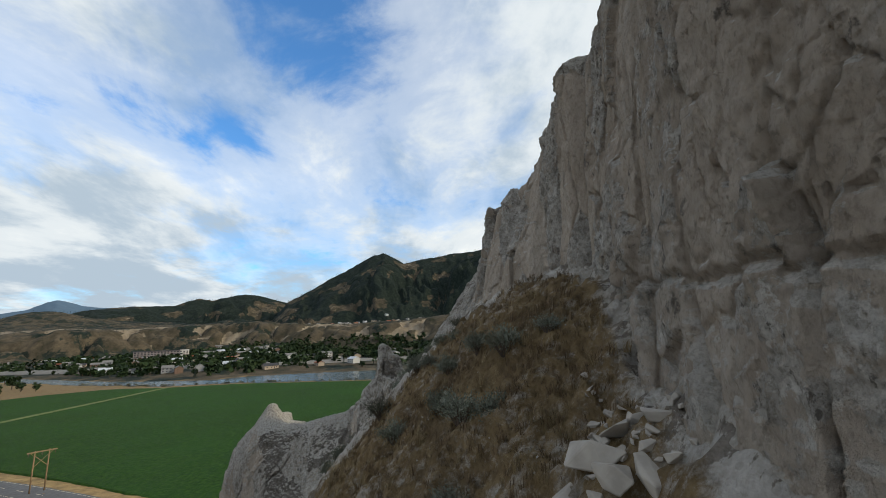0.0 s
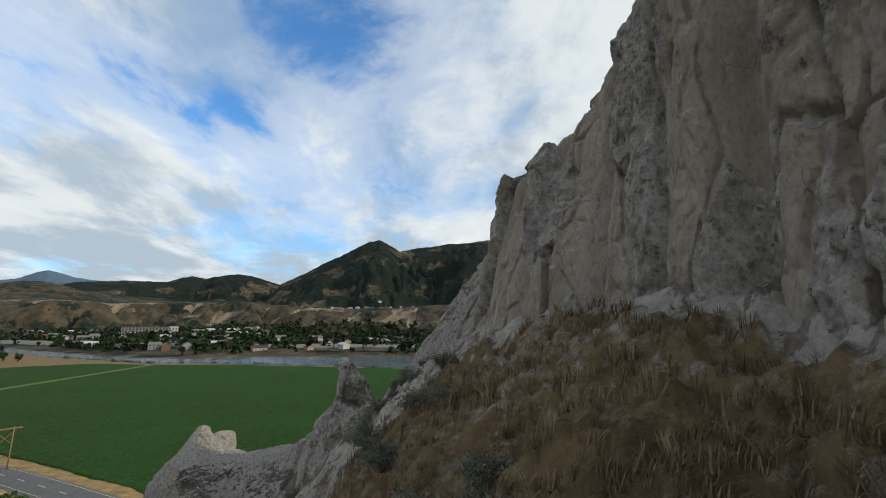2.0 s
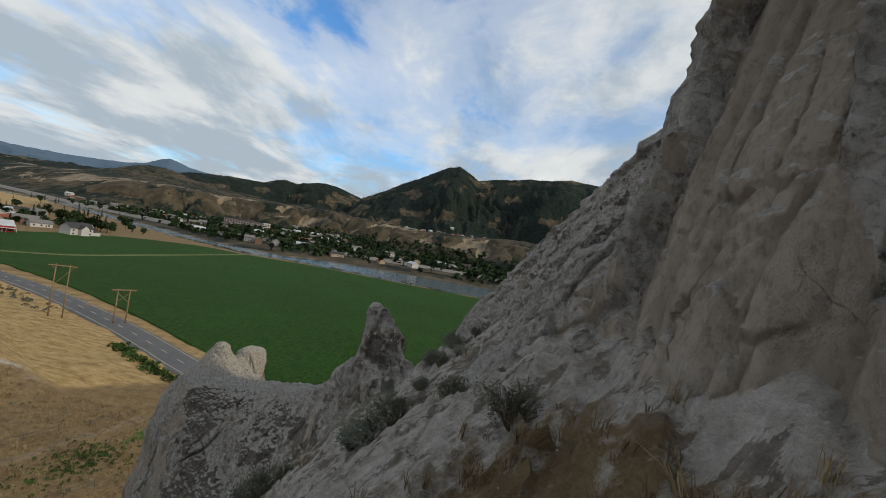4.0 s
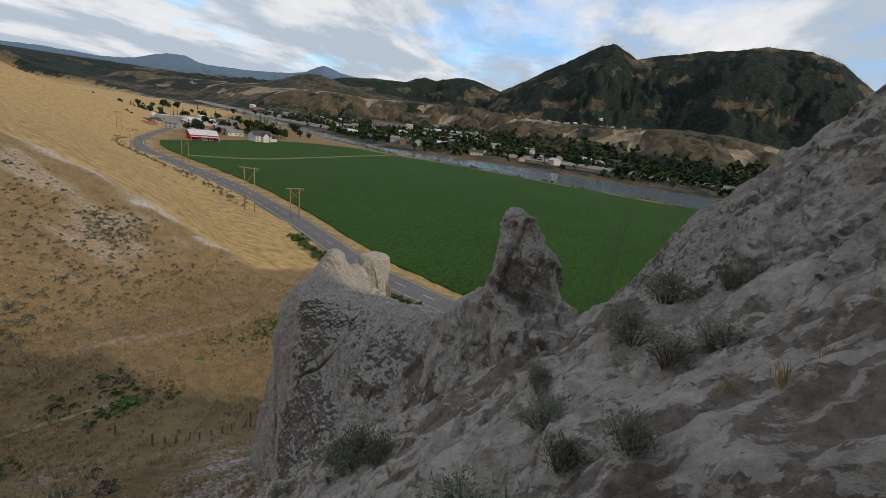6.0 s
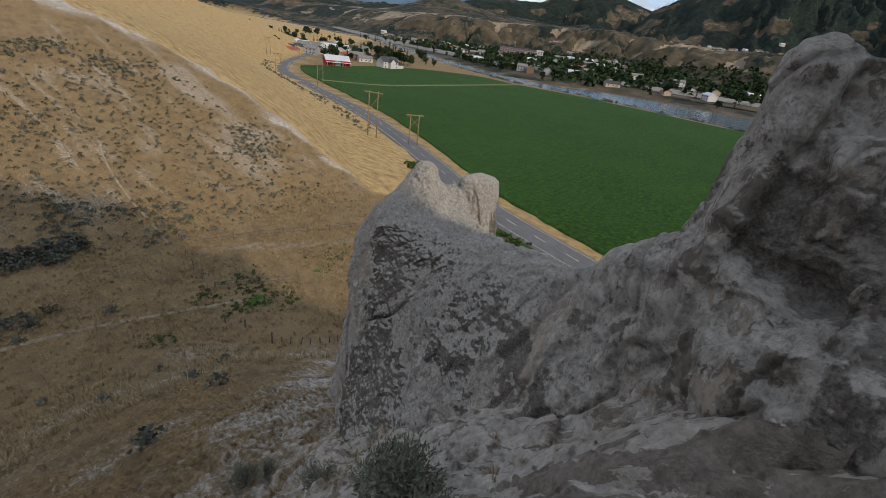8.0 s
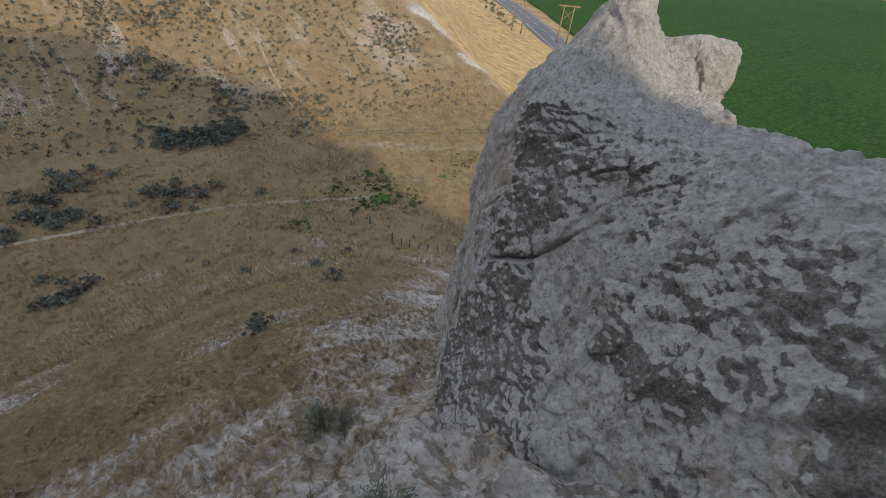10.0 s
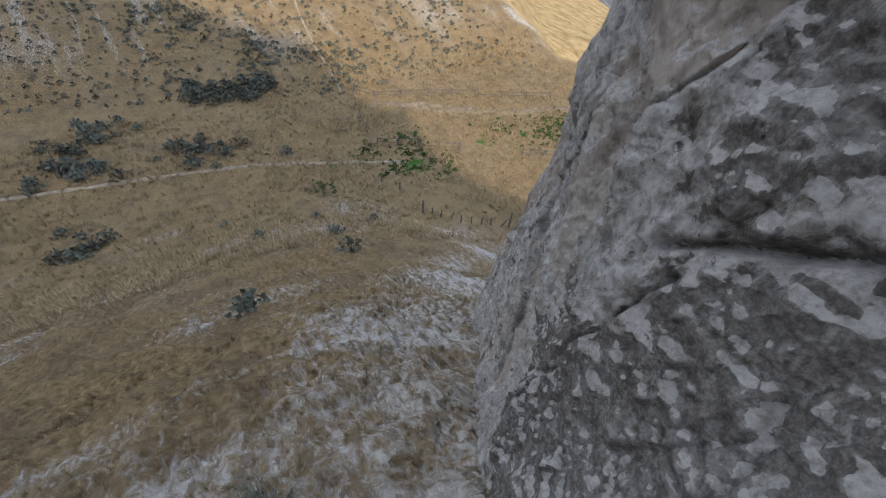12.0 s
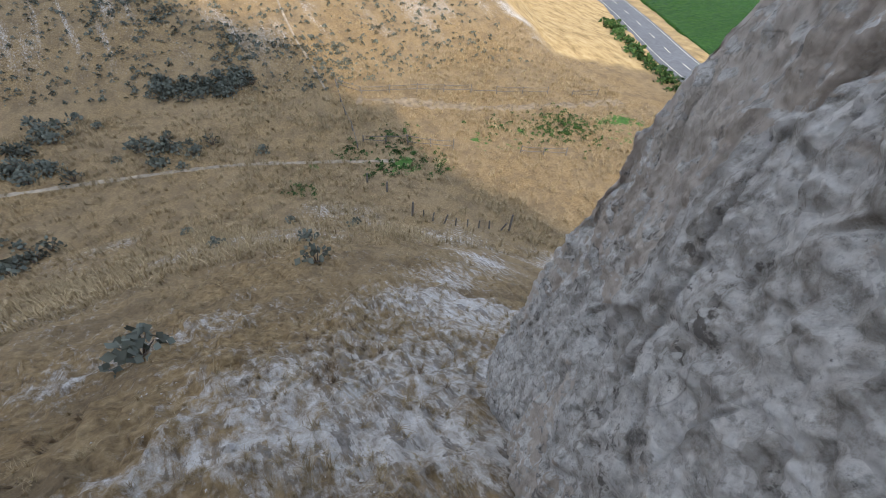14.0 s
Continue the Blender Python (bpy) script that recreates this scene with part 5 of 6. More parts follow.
def laid(name, pts, width, label, mat=DIRT, lift=0.05, fray=0.35):
    line = smooth_line(pts, 0.7)
    wob = 0.5 * width * (1 + fray * fbm(line[:, 0], line[:, 1], 0 * line[:, 0], 3, 161))
    t = np.gradient(line, axis=0)
    t /= np.linalg.norm(t, axis=1)[:, None]
    nrm = np.stack([-t[:, 1], t[:, 0]], -1)
    rows = [line + k * wob[:, None] * nrm for k in (1, 0.5, 0, -0.5, -1)]
    pos = np.stack([np.concatenate([r, (zat(r[:, 0], r[:, 1]) + (lift if 0 < i < 4 else -0.12))[:, None]], 1) for i, r in enumerate(rows)], 1)
    i = np.arange(pos.shape[0] * 5).reshape(-1, 5)
    me = mesh_from(name, pos.reshape(-1, 3), np.stack([i[:-1, :-1], i[:-1, 1:], i[1:, 1:], i[1:, :-1]], -1).reshape(-1, 4)[:, ::-1])
    me.materials.append(mat)
    return tagged(new(name, me), label, "path", kind="structure")


laid("footpath", PATH_PTS, 1.0, "trodden pale dirt footpath through dry grass")
laid("footpath", [(-71, 35), (-76.8, 35.1), (-81.4, 34.8), (-89.8, 35.4), (-97, 37)], 0.55, "pale eroded trail up the hill")
laid("dirt_track", [(-66, 38), (-62.4, 43), (-57.6, 50), (-53.5, 57.1), (-50.4, 66.3), (-48, 76)], 3.0, "pale worn dirt track beside a fence", DUSTY, fray=0.9)


# ---- power poles ----
TIMBER = simple("weathered_timber", (0.25, 0.17, 0.10), 0.9, 0.3, 2.5, bump=0.3)
GREY_WOOD = simple("grey_fence_wood", (0.13, 0.115, 0.10), 0.95, 0.35, 5, bump=0.4)
CERAMIC = simple("brown_ceramic", (0.10, 0.06, 0.045), 0.35, 0.2, 4)


def power_pole(x, y, turn, height, gap, arm, cross):
    ob = thing("power_pole", pose(x, y, float(zat(x, y)[0]) - 0.1, 0, 0, turn), "tall weathered timber twin-pole power line frame beside the road", "power pole", "power line frames")
    for s in (-1, 1):
        part("pole", Build().tube([(s * gap / 2, 0, 0), (s * gap / 2, 0, height * 0.5), (s * gap / 2, 0, height)], (0.19, 0.165, 0.13), 10), TIMBER, ob, smooth=True)
        part("knee_brace", Build().tube([(s * gap / 2, 0.14, height * 0.86), (s * (arm / 2 - 0.7), 0.14, height * 0.955)], (0.05, 0.05), 6), TIMBER, ob)
    part("crossarm", Build().box(-arm / 2, -0.22, height * 0.955, arm / 2, -0.08, height * 0.955 + 0.26), TIMBER, ob)
    part("crossarm", Build().box(-arm / 2, 0.08, height * 0.955, arm / 2, 0.22, height * 0.955 + 0.26), TIMBER, ob)
    for s in cross:
        part("brace", Build().tube([(-s * gap / 2, 0.17 * s, height * 0.60), (s * gap / 2, 0.17 * s, height * 0.88)], (0.075, 0.075), 6), TIMBER, ob)
    for k in (-1, 0, 1):
        b = Build()
        for i in range(5):
            z = height * 0.955 - 0.05 - 0.17 * i
            b.tube([(k * (arm / 2 - 0.3), 0, z), (k * (arm / 2 - 0.3), 0, z - 0.05), (k * (arm / 2 - 0.3), 0, z - 0.15)], (0.04, 0.12, 0.04), 8)
        part("insulator", b, CERAMIC, ob, "string of brown ceramic discs")
    return ob


power_pole(-108.2, 122.3, 22, 16.0, 3.3, 6.8, (1,))
power_pole(-92.9, 127.1, 48, 10.6, 3.0, 6.2, (1, -1))
power_pole(-206, 182, 30, 13.0, 3.2, 6.0, (1,))
power_pole(-236, 176, 30, 13.0, 3.2, 6.0, (1,))
power_pole(-330, 235, 40, 13.0, 3.2, 6.0, (1,))


# ---- fences ----
def fence(pts, spacing, rails, height, label, group="", lean=0.05):
    line = smooth_line(pts, 0.5)
    d = np.concatenate([[0], np.cumsum(np.linalg.norm(np.diff(line, axis=0), axis=1))])
    at = np.arange(0, d[-1] + 0.01, spacing)
    P = np.stack([np.interp(at, d, line[:, k]) for k in (0, 1)], -1)
    Z = zat(P[:, 0], P[:, 1])
    rng = random.Random(len(at) * 7 + int(height * 100))
    ob = thing("wooden_fence", pose(P[0, 0], P[0, 1], Z[0]), label, "fence", "meadow fences")
    inv = ob.matrix_world.inverted()
    tops = []
    for (x, y), z in zip(P, Z):
        h = height * rng.uniform(0.85, 1.2)
        a = inv @ Vector((x, y, z - 0.2))
        t = a + Vector((rng.gauss(0, lean), rng.gauss(0, lean), 1)) * (h + 0.2)
        part("post", Build().tube([a, a.lerp(t, 0.5), t], (0.085, 0.075, 0.065), 7), GREY_WOOD, ob)
        tops.append((a, t))
    for (a, t), (b, u) in zip(tops[:-1], tops[1:]):
        for r in rails:
            if rng.random() < 0.12:
                continue
            p, q = a.lerp(t, r + rng.uniform(-0.04, 0.04)), b.lerp(u, r + rng.uniform(-0.04, 0.04))
            part("rail", Build().tube([p, p.lerp(q, 0.5) + Vector((0, 0, -0.05)), q], (0.05, 0.045, 0.04), 6), GREY_WOOD, ob)
    return ob


fence([(-70.7, 36.8), (-67.5, 39.3), (-63.4, 48.6), (-60.2, 54.3), (-56.6, 62.1), (-53.9, 67.8), (-50.8, 73.5)], 4.2, (0.45, 0.88), 1.25, "old grey pole-and-post fence along a dirt track")
fence([(-70.7, 36.8), (-64.9, 35.1), (-58.9, 33.8), (-53.6, 32.3)], 4.4, (0.85,), 1.1, "old grey wire fence down to the draw")
fence([(-54.8, 33.6), (-51.4, 38.2), (-46.9, 44.1)], 2.9, (0.45, 0.88), 1.3, "broken grey rail fence in green weeds", lean=0.12)
fence([(-42.9, 49.8), (-41, 52.6), (-38.5, 57)], 3.0, (0.5, 0.88), 1.2, "short grey rail fence beside green weeds")
fence([(-36.3, 31.4), (-34.7, 31.9), (-33.8, 33), (-32.8, 34.8), (-32.3, 36.4), (-31.6, 38)], 1.15, (), 1.0, "row of thin leaning grey fence stakes", lean=0.2)


def fence_post(x, y, h):
    ob = new("fence_post", Build().tube([(0, 0, -0.3), (0.02, 0, h * 0.5), (0.05, 0.02, h)], (0.12, 0.11, 0.09), 8).mesh("fence_post", GREY_WOOD))
    ob.matrix_world = pose(x, y, float(zat(x, y)[0]))
    return tagged(ob, "single thick dark weathered fence post standing in grass", "fence post", "single posts")


fence_post(-36.9, 30.5, 1.7), fence_post(-31.4, 38.3, 2.0), fence_post(-43.2, 31.0, 1.3), fence_post(-46.0, 30.0, 1.2)

# ---- buildings ----
WHITE_WALL = simple("white_siding", (0.46, 0.45, 0.43), 0.8, 0.08, 0.8)
RED_WALL = simple("red_metal_cladding", (0.33, 0.03, 0.03), 0.55, 0.15, 1.0)
TAN_WALL = simple("tan_siding", (0.36, 0.29, 0.22), 0.85, 0.12, 0.8)
GREY_WALL = simple("grey_siding", (0.28, 0.28, 0.28), 0.85, 0.12, 0.8)
BROWN_WALL = simple("brown_siding", (0.17, 0.11, 0.08), 0.85, 0.15, 0.8)
DARK_ROOF = simple("dark_shingles", (0.055, 0.055, 0.06), 0.9, 0.25, 0.9)
GREY_ROOF = simple("grey_shingles", (0.17, 0.165, 0.16), 0.9, 0.2, 0.9)
RED_ROOF = simple("rust_red_roof", (0.26, 0.085, 0.05), 0.85, 0.2, 0.9)
METAL_ROOF = simple("pale_metal_roof", (0.52, 0.53, 0.54), 0.35, 0.08, 0.7, metal=0.3)
m_glass, nt_, bs_ = material("window_glass")
bs_.inputs["Base Color"].default_value, bs_.inputs["Roughness"].default_value, bs_.inputs["Metallic"].default_value = (0.03, 0.035, 0.045, 1), 0.08, 0.0
GLASS = m_glass


def house(w, d, h, rise, wall, roof, m, label, name="house", group="", floors=1, eave=0.5, group_win=3):
    ob = thing(name, m, label, "house", group)
    b = Build().box(-w / 2, -d / 2, -1.5, w / 2, d / 2, h)
    b.add([(-w / 2, -d / 2, h), (-w / 2, d / 2, h), (-w / 2, 0, h + rise), (w / 2, -d / 2, h), (w / 2, d / 2, h), (w / 2, 0, h + rise)], [(0, 2, 1), (3, 4, 5)])
    part("wall", b, wall, ob)
    s = rise / (d / 2)
    r = Build()
    for q in (-1, 1):
        lo, th = h - eave * s, 0.22
        a = [(-w / 2 - eave, q * (d / 2 + eave), lo), (w / 2 + eave, q * (d / 2 + eave), lo), (w / 2 + eave, 0, h + rise), (-w / 2 - eave, 0, h + rise)]
        t = [(x, y, z + th) for x, y, z in a]
        r.add(a + t, [(0, 1, 2, 3)[::q], (4, 7, 6, 5)[::q], (0, 4, 5, 1)[::q], (1, 5, 6, 2)[::q], (3, 2, 6, 7)[::q], (0, 3, 7, 4)[::q]])
    part("roof", r, roof, ob)
    for fl in range(floors):
        z0 = 0.9 + fl * 2.8
        for k in range(group_win):
            x = (k + 0.5) * w / group_win - w / 2
            for q in (-1, 1):
                part("window", Build().box(x - 0.65, q * d / 2 - 0.04, z0, x + 0.65, q * d / 2 + 0.04, z0 + 1.2), GLASS, ob)
    part("door", Build().box(w * 0.18, -d / 2 - 0.05, 0, w * 0.18 + 1.0, -d / 2 + 0.05, 2.05), roof, ob)
    return ob


def on_field(x, y, turn):
    return pose(x, y, 0.0, 0, 0, turn)


barn = house(20, 12, 4.6, 3.2, RED_WALL, METAL_ROOF, on_field(-297, 277, 62), "red barn with a pale metal roof at the field's edge", "barn", "", 1, 0.6, 5)
part("barn_door", Build().box(-2.2, -6.08, -0.2, 2.2, -5.95, 3.6), WHITE_WALL, barn, "white sliding barn door")
part("lean_to_roof", Build().box(-10.2, -10.2, 3.0, 10.2, -6.0, 3.2), METAL_ROOF, barn, "low pale lean-to roof")
for k in range(5):
    part("lean_to_post", Build().box(-10 + 5 * k - 0.1, -10, -0.3, -10 + 5 * k + 0.1, -9.8, 3.0), WHITE_WALL, barn)
farm = house(17, 11, 6.2, 3.4, WHITE_WALL, DARK_ROOF, on_field(-287, 331, 78), "white two-storey farmhouse with a dark gabled roof", "farmhouse", "", 2, 0.7, 4)
part("gable_wing", Build().box(-3, -9.0, -1, 3, -5.0, 5.6).add([(-3, -9, 5.6), (3, -9, 5.6), (0, -9, 8.2), (-3, -4, 5.6), (3, -4, 5.6), (0, -4, 8.2)], [(0, 1, 2), (3, 5, 4)]), WHITE_WALL, farm)
part("wing_roof", Build().add([(-3.5, -9.4, 5.3), (0, -9.4, 8.4), (0, -3, 8.4), (-3.5, -3, 5.3), (3.5, -9.4, 5.3), (3.5, -3, 5.3)], [(0, 1, 2, 3), (1, 4, 5, 2)]), DARK_ROOF, farm)
part("garage", Build().box(8.5, -4.5, -1, 15.5, 4.5, 3.2), WHITE_WALL, farm)
part("garage_roof", Build().box(8.2, -5, 3.2, 16, 5, 3.5), DARK_ROOF, farm)
house(60, 16, 4.5, 2.6, WHITE_WALL, METAL_ROOF, pose(-425, 372, 1.0, 0, 0, 50), "long white shed with a pale metal roof by the road", "shed", "", 1, 0.5, 8)
house(14, 9, 3.2, 2.4, WHITE_WALL, GREY_ROOF, on_field(-330, 345, 60), "low white bungalow among trees", "bungalow", "bungalows by the field")
house(15, 9, 3.2, 2.2, TAN_WALL, GREY_ROOF, on_field(-365, 360, 40), "tan bungalow among trees", "bungalow", "bungalows by the field")
house(13, 9, 3.2, 2.2, WHITE_WALL, DARK_ROOF, on_field(-345, 405, 85), "white bungalow with a dark roof", "bungalow", "bungalows by the field")


def yellow_sign(x, y, turn):
    ob = thing("road_sign", pose(x, y, float(zat(x, y)[0]), 0, 0, turn), "yellow diamond warning sign on a thin post", "road sign", "warning signs")
    part("post", Build().box(-0.04, -0.04, -0.1, 0.04, 0.04, 2.2), GREY_WOOD, ob)
    part("plate", Build().add([(0, -0.06, 1.5), (0.55, -0.06, 2.05), (0, -0.06, 2.6), (-0.55, -0.06, 2.05), (0, -0.045, 1.5), (0.55, -0.045, 2.05), (0, -0.045, 2.6), (-0.55, -0.045, 2.05)], [(0, 1, 2, 3), (7, 6, 5, 4), (0, 4, 5, 1), (1, 5, 6, 2), (2, 6, 7, 3), (3, 7, 4, 0)]), YELLOW, ob)
    return ob


YELLOW = simple("yellow_sign_paint", (0.65, 0.42, 0.03), 0.5, 0.1, 2)
yellow_sign(-172, 169, -40), yellow_sign(-262, 212, -50), yellow_sign(-276, 365, -60)

# apartment block across the river
APT = thing("apartment_block", pose(-392, 838, float(hz(-392, 838)[0]) - 2, 0, 0, 27), "long four-storey grey apartment block with a paler end", "apartment block")
part("wall", Build().box(-42, -9, -3, 28, 9, 16), simple("grey_brick", (0.22, 0.19, 0.185), 0.9, 0.15, 0.4), APT)
part("end_wall", Build().box(28, -9.5, -3, 42, 9.5, 17), simple("pale_render", (0.48, 0.45, 0.42), 0.9, 0.1, 0.4), APT, "pale rendered end")
part("roof", Build().box(-43, -10, 16, 29, 10, 16.8), DARK_ROOF, APT)
part("podium", Build().box(-42, -13, -3, 42, -9, 3), simple("rose_panel", (0.30, 0.16, 0.15), 0.9, 0.1, 0.4), APT, "rose-coloured ground floor")
win_me = Build().box(-1.3, -0.12, 0, 1.3, 0.12, 1.7).mesh("window", GLASS)
for fl in range(4):
    for k in range(17):
        o = part("window", win_me, GLASS, APT)
        o.location = (-39.5 + 4.9 * k, -9.05 if k < 14 else -9.55, 3.6 + 3.2 * fl)

# town: houses on the far bank, up the terraces and behind the field
rng = random.Random(5)
HOUSE_KINDS = []
for i, (wall, roof) in enumerate(((WHITE_WALL, GREY_ROOF), (TAN_WALL, DARK_ROOF), (GREY_WALL, GREY_ROOF), (WHITE_WALL, DARK_ROOF), (BROWN_WALL, GREY_ROOF), (TAN_WALL, RED_ROOF), (WHITE_WALL, METAL_ROOF))):
    kind = ("white", "tan", "grey", "white", "brown", "tan", "white")[i], ("grey", "dark", "grey", "dark", "grey", "rust-red", "pale metal")[i]
    HOUSE_KINDS.append(house(rng.uniform(12, 18), rng.uniform(8, 11), 3.4 if i % 2 else 5.6, rng.uniform(1.6, 2.8), wall, roof, pose(*[(-640 - 40 * i), 800 + 30 * i, float(hz(-640 - 40 * i, 800 + 30 * i)[0])]),
                             f"small {kind[0]} house with a {kind[1]} roof in the town", "house", "town houses", 1 if i % 2 else 2))
spots = []
while len(spots) < 190:
    zone = rng.random()
    if zone < 0.62:
        a, r = rng.uniform(-60, -12), rng.uniform(600, 1120)
    elif zone < 0.72:
        a, r = rng.uniform(-25, 4), rng.uniform(570, 700)
    elif zone < 0.86:
        a, r = rng.uniform(-9, 8), rng.uniform(1550, 1850)
    else:
        a, r = rng.uniform(-55, -44), rng.uniform(480, 640)
    x, y = polar(a, r)
    d, s, _ = line_dist(np.array([x]), np.array([y]), FAR_BANK)
    dn, sn, _ = line_dist(np.array([x]), np.array([y]), NEAR_BANK)
    if s[0] < 0 and (sn[0] > 0 or zone < 0.86):
        continue
    if s[0] > 0 and d[0] < 38:
        continue
    if np.min(np.hypot(hwy[:, 0] - x, hwy[:, 1] - y)) < 24 or any(math.hypot(x - p, y - q) < 17 for p, q in spots):
        continue
    z = float(hz(x, y)[0]) if s[0] > 0 else 0.0
    if (r < 1300 and z > 33) or z > 190:
        continue
    spots.append((x, y))
    copy_thing(HOUSE_KINDS[len(spots) % 7], pose(x, y, z, 0, 0, rng.choice((20, 30, 110, 120)) + rng.uniform(-8, 8)))


# ---- plants ----
def leaf_material(name, dark, light, rough=0.75):
    m, nt, bsdf = material(name)
    n = Nodes(nt)
    col = n.mix(n.island, dark, light)
    col = n.mix(n.ramp(n.noise(0.6, 3), (0.35, 0.0), (0.7, 0.5)), col, tuple(c * 0.55 for c in dark))
    n.put(bsdf.inputs["Base Color"], col)
    bsdf.inputs["Roughness"].default_value = rough
    return m


SAGE = leaf_material("sage_leaf", (0.10, 0.108, 0.08), (0.235, 0.245, 0.19))
SAGE_FAR = leaf_material("sage_clump", (0.065, 0.07, 0.055), (0.15, 0.155, 0.12))
STEM = simple("sage_stem", (0.115, 0.09, 0.07), 0.9, 0.3, 12)
DRY = leaf_material("dry_blade", (0.20, 0.145, 0.075), (0.40, 0.31, 0.18))
RUSSET = leaf_material("russet_blade", (0.10, 0.07, 0.043), (0.25, 0.175, 0.10))
GREEN = leaf_material("green_leaf", (0.02, 0.045, 0.012), (0.07, 0.12, 0.03))
TREE_GREEN = leaf_material("tree_leaf", (0.010, 0.022, 0.009), (0.040, 0.062, 0.022))
CONIFER = leaf_material("conifer_needles", (0.008, 0.015, 0.011), (0.024, 0.036, 0.024))
BARK = simple("bark", (0.10, 0.075, 0.055), 0.95, 0.3, 4)


def sage_parts(seed, leaves=1700):
    """Stems and leaf sprays of a sagebrush about a metre across."""
    r = random.Random(seed)
    stems, leaf = Build(), Build()
    for i in range(26):
        a, lean = r.uniform(0, 6.28), r.uniform(0.15, 1.0)
        h = r.uniform(0.3, 0.62) * (1.15 - 0.4 * lean)
        tip = Vector((math.cos(a) * lean * 0.5, math.sin(a) * lean * 0.5, h))
        mid = tip * 0.5 + Vector((r.gauss(0, 0.04), r.gauss(0, 0.04), 0.05))
        stems.tube([(0.05 * math.cos(a), 0.05 * math.sin(a), -0.08), mid, tip], (0.016, 0.010, 0.004), 4)
        for k in range(leaves // 26):
            t = r.uniform(0.3, 1.08)
            p = mid.lerp(tip, (t - 0.35) / 0.65) + Vector([r.gauss(0, 0.075) for _ in range(3)])
            up = (tip - mid).normalized() + Vector([r.gauss(0, 0.5) for _ in range(3)])
            up.normalize()
            side = up.orthogonal().normalized() * r.uniform(0.008, 0.015)
            ln = r.uniform(0.035, 0.075)
            leaf.add([p - side, p + side, p + up * ln + side * 0.3, p + up * ln - side * 0.3], [(0, 1, 2, 3)])
    return stems, leaf


def tuft_parts(seed, blades=34, h=0.42, spread=0.26, wide=0.006):
    r = random.Random(seed)
    b = Build()
    for _ in range(blades):
        a, s = r.uniform(0, 6.28), abs(r.gauss(0, 1)) * spread
        x, y = r.gauss(0, 0.06), r.gauss(0, 0.06)
        ln = h * r.uniform(0.5, 1.15)
        d = Vector((math.cos(a), math.sin(a), 0))
        side = Vector((-d.y, d.x, 0)) * wide * r.uniform(0.6, 1.5)
        p0, p1 = Vector((x, y, -0.03)), Vector((x, y, 0)) + d * s * 0.35 + Vector((0, 0, ln * 0.6))
        p2 = Vector((x, y, 0)) + d * s * 1.1 + Vector((0, 0, ln * r.uniform(0.85, 1.0)))
        b.add([p0 - side, p0 + side, p1 + side * 0.8, p1 - side * 0.8, p2], [(0, 1, 2, 3), (3, 2, 4)])
    return b


def clump_parts(seed, n=42, flat=0.75, leaf=0.32):
    """A low bush of leaf sprays about one metre across, for farther off."""
    r = random.Random(seed)
    b = Build()
    for _ in range(n):
        a, e, q = r.uniform(0, 6.28), r.uniform(-0.1, 1.5), r.uniform(0.3, 0.55)
        p = Vector((math.cos(a) * math.cos(e) * q, math.sin(a) * math.cos(e) * q, max(0.02, math.sin(e) * q * flat * 1.5)))
        u = Vector([r.gauss(0, 1) for _ in range(3)]).normalized()
        v = u.orthogonal().normalized()
        l = leaf * r.uniform(0.5, 1.1)
        b.add([p - u * l * 0.5, p + v * l * 0.4, p + u * l * 0.5, p - v * l * 0.35], [(0, 1, 2, 3)])
    return b


def conifer_parts(seed, tiers=9, h=1.0, k=9):
    r = random.Random(seed)
    b = Build()
    for t in range(tiers):
        z, rad = h * (0.10 + 0.88 * t / tiers), 0.19 * h * (1 - t / tiers) ** 0.8 + 0.015
        for i in range(k):
            a = 6.283 * (i + r.random() * 0.7) / k
            q = rad * r.uniform(0.7, 1.15)
            a2 = a + 0.42
            b.add([(0, 0, z + 0.09 * h), (q * math.cos(a), q * math.sin(a), z - 0.02 * h * r.random()), (q * 0.75 * math.cos(a2), q * 0.75 * math.sin(a2), z + 0.01 * h)], [(0, 1, 2)])
    return b


def leafy_parts(seed, n=260, leaf=0.075):
    """Crown of a broadleaf tree of unit height, uneven with gaps."""
    r = random.Random(seed)
    b = Build()
    lobes = [(Vector((r.gauss(0, 0.14), r.gauss(0, 0.14), r.uniform(0.42, 0.82))), r.uniform(0.13, 0.22)) for _ in range(8)]
    for _ in range(n):
        c, q = r.choice(lobes)
        p = c + Vector([r.gauss(0, 1) for _ in range(3)]).normalized() * q * r.uniform(0.6, 1.05)
        u = Vector([r.gauss(0, 1) for _ in range(3)]).normalized()
        v = u.orthogonal().normalized()
        l = leaf * r.uniform(0.6, 1.4)
        b.add([p - u * l, p + v * l * 0.8, p + u * l, p - v * l * 0.8], [(0, 1, 2, 3)])
    return b


# sagebrush on the bluff's slope and mound
rng = random.Random(11)
sage_kinds = []
for i in range(4):
    st, lf = sage_parts(20 + i)
    sage_kinds.append((st.mesh("woody_base", STEM), lf.mesh("foliage", SAGE)))


def sagebrush(x, y, size, kind, label, name="sagebrush"):
    ob = thing(name, Matrix.LocRotScale((x, y, float(rest(x, y)[0]) - 0.03), Euler((0, 0, rng.uniform(0, 6.28))), (size, size, size * rng.uniform(0.8, 1.05))), label, "shrub", "shrubs on the bluff")
    tagged(part("woody_base", sage_kinds[kind][0], STEM, ob, "dark woody stems"), kind="stuff")
    tagged(part("foliage", sage_kinds[kind][1], SAGE, ob, "small grey-green leaves"), kind="stuff")
    return ob


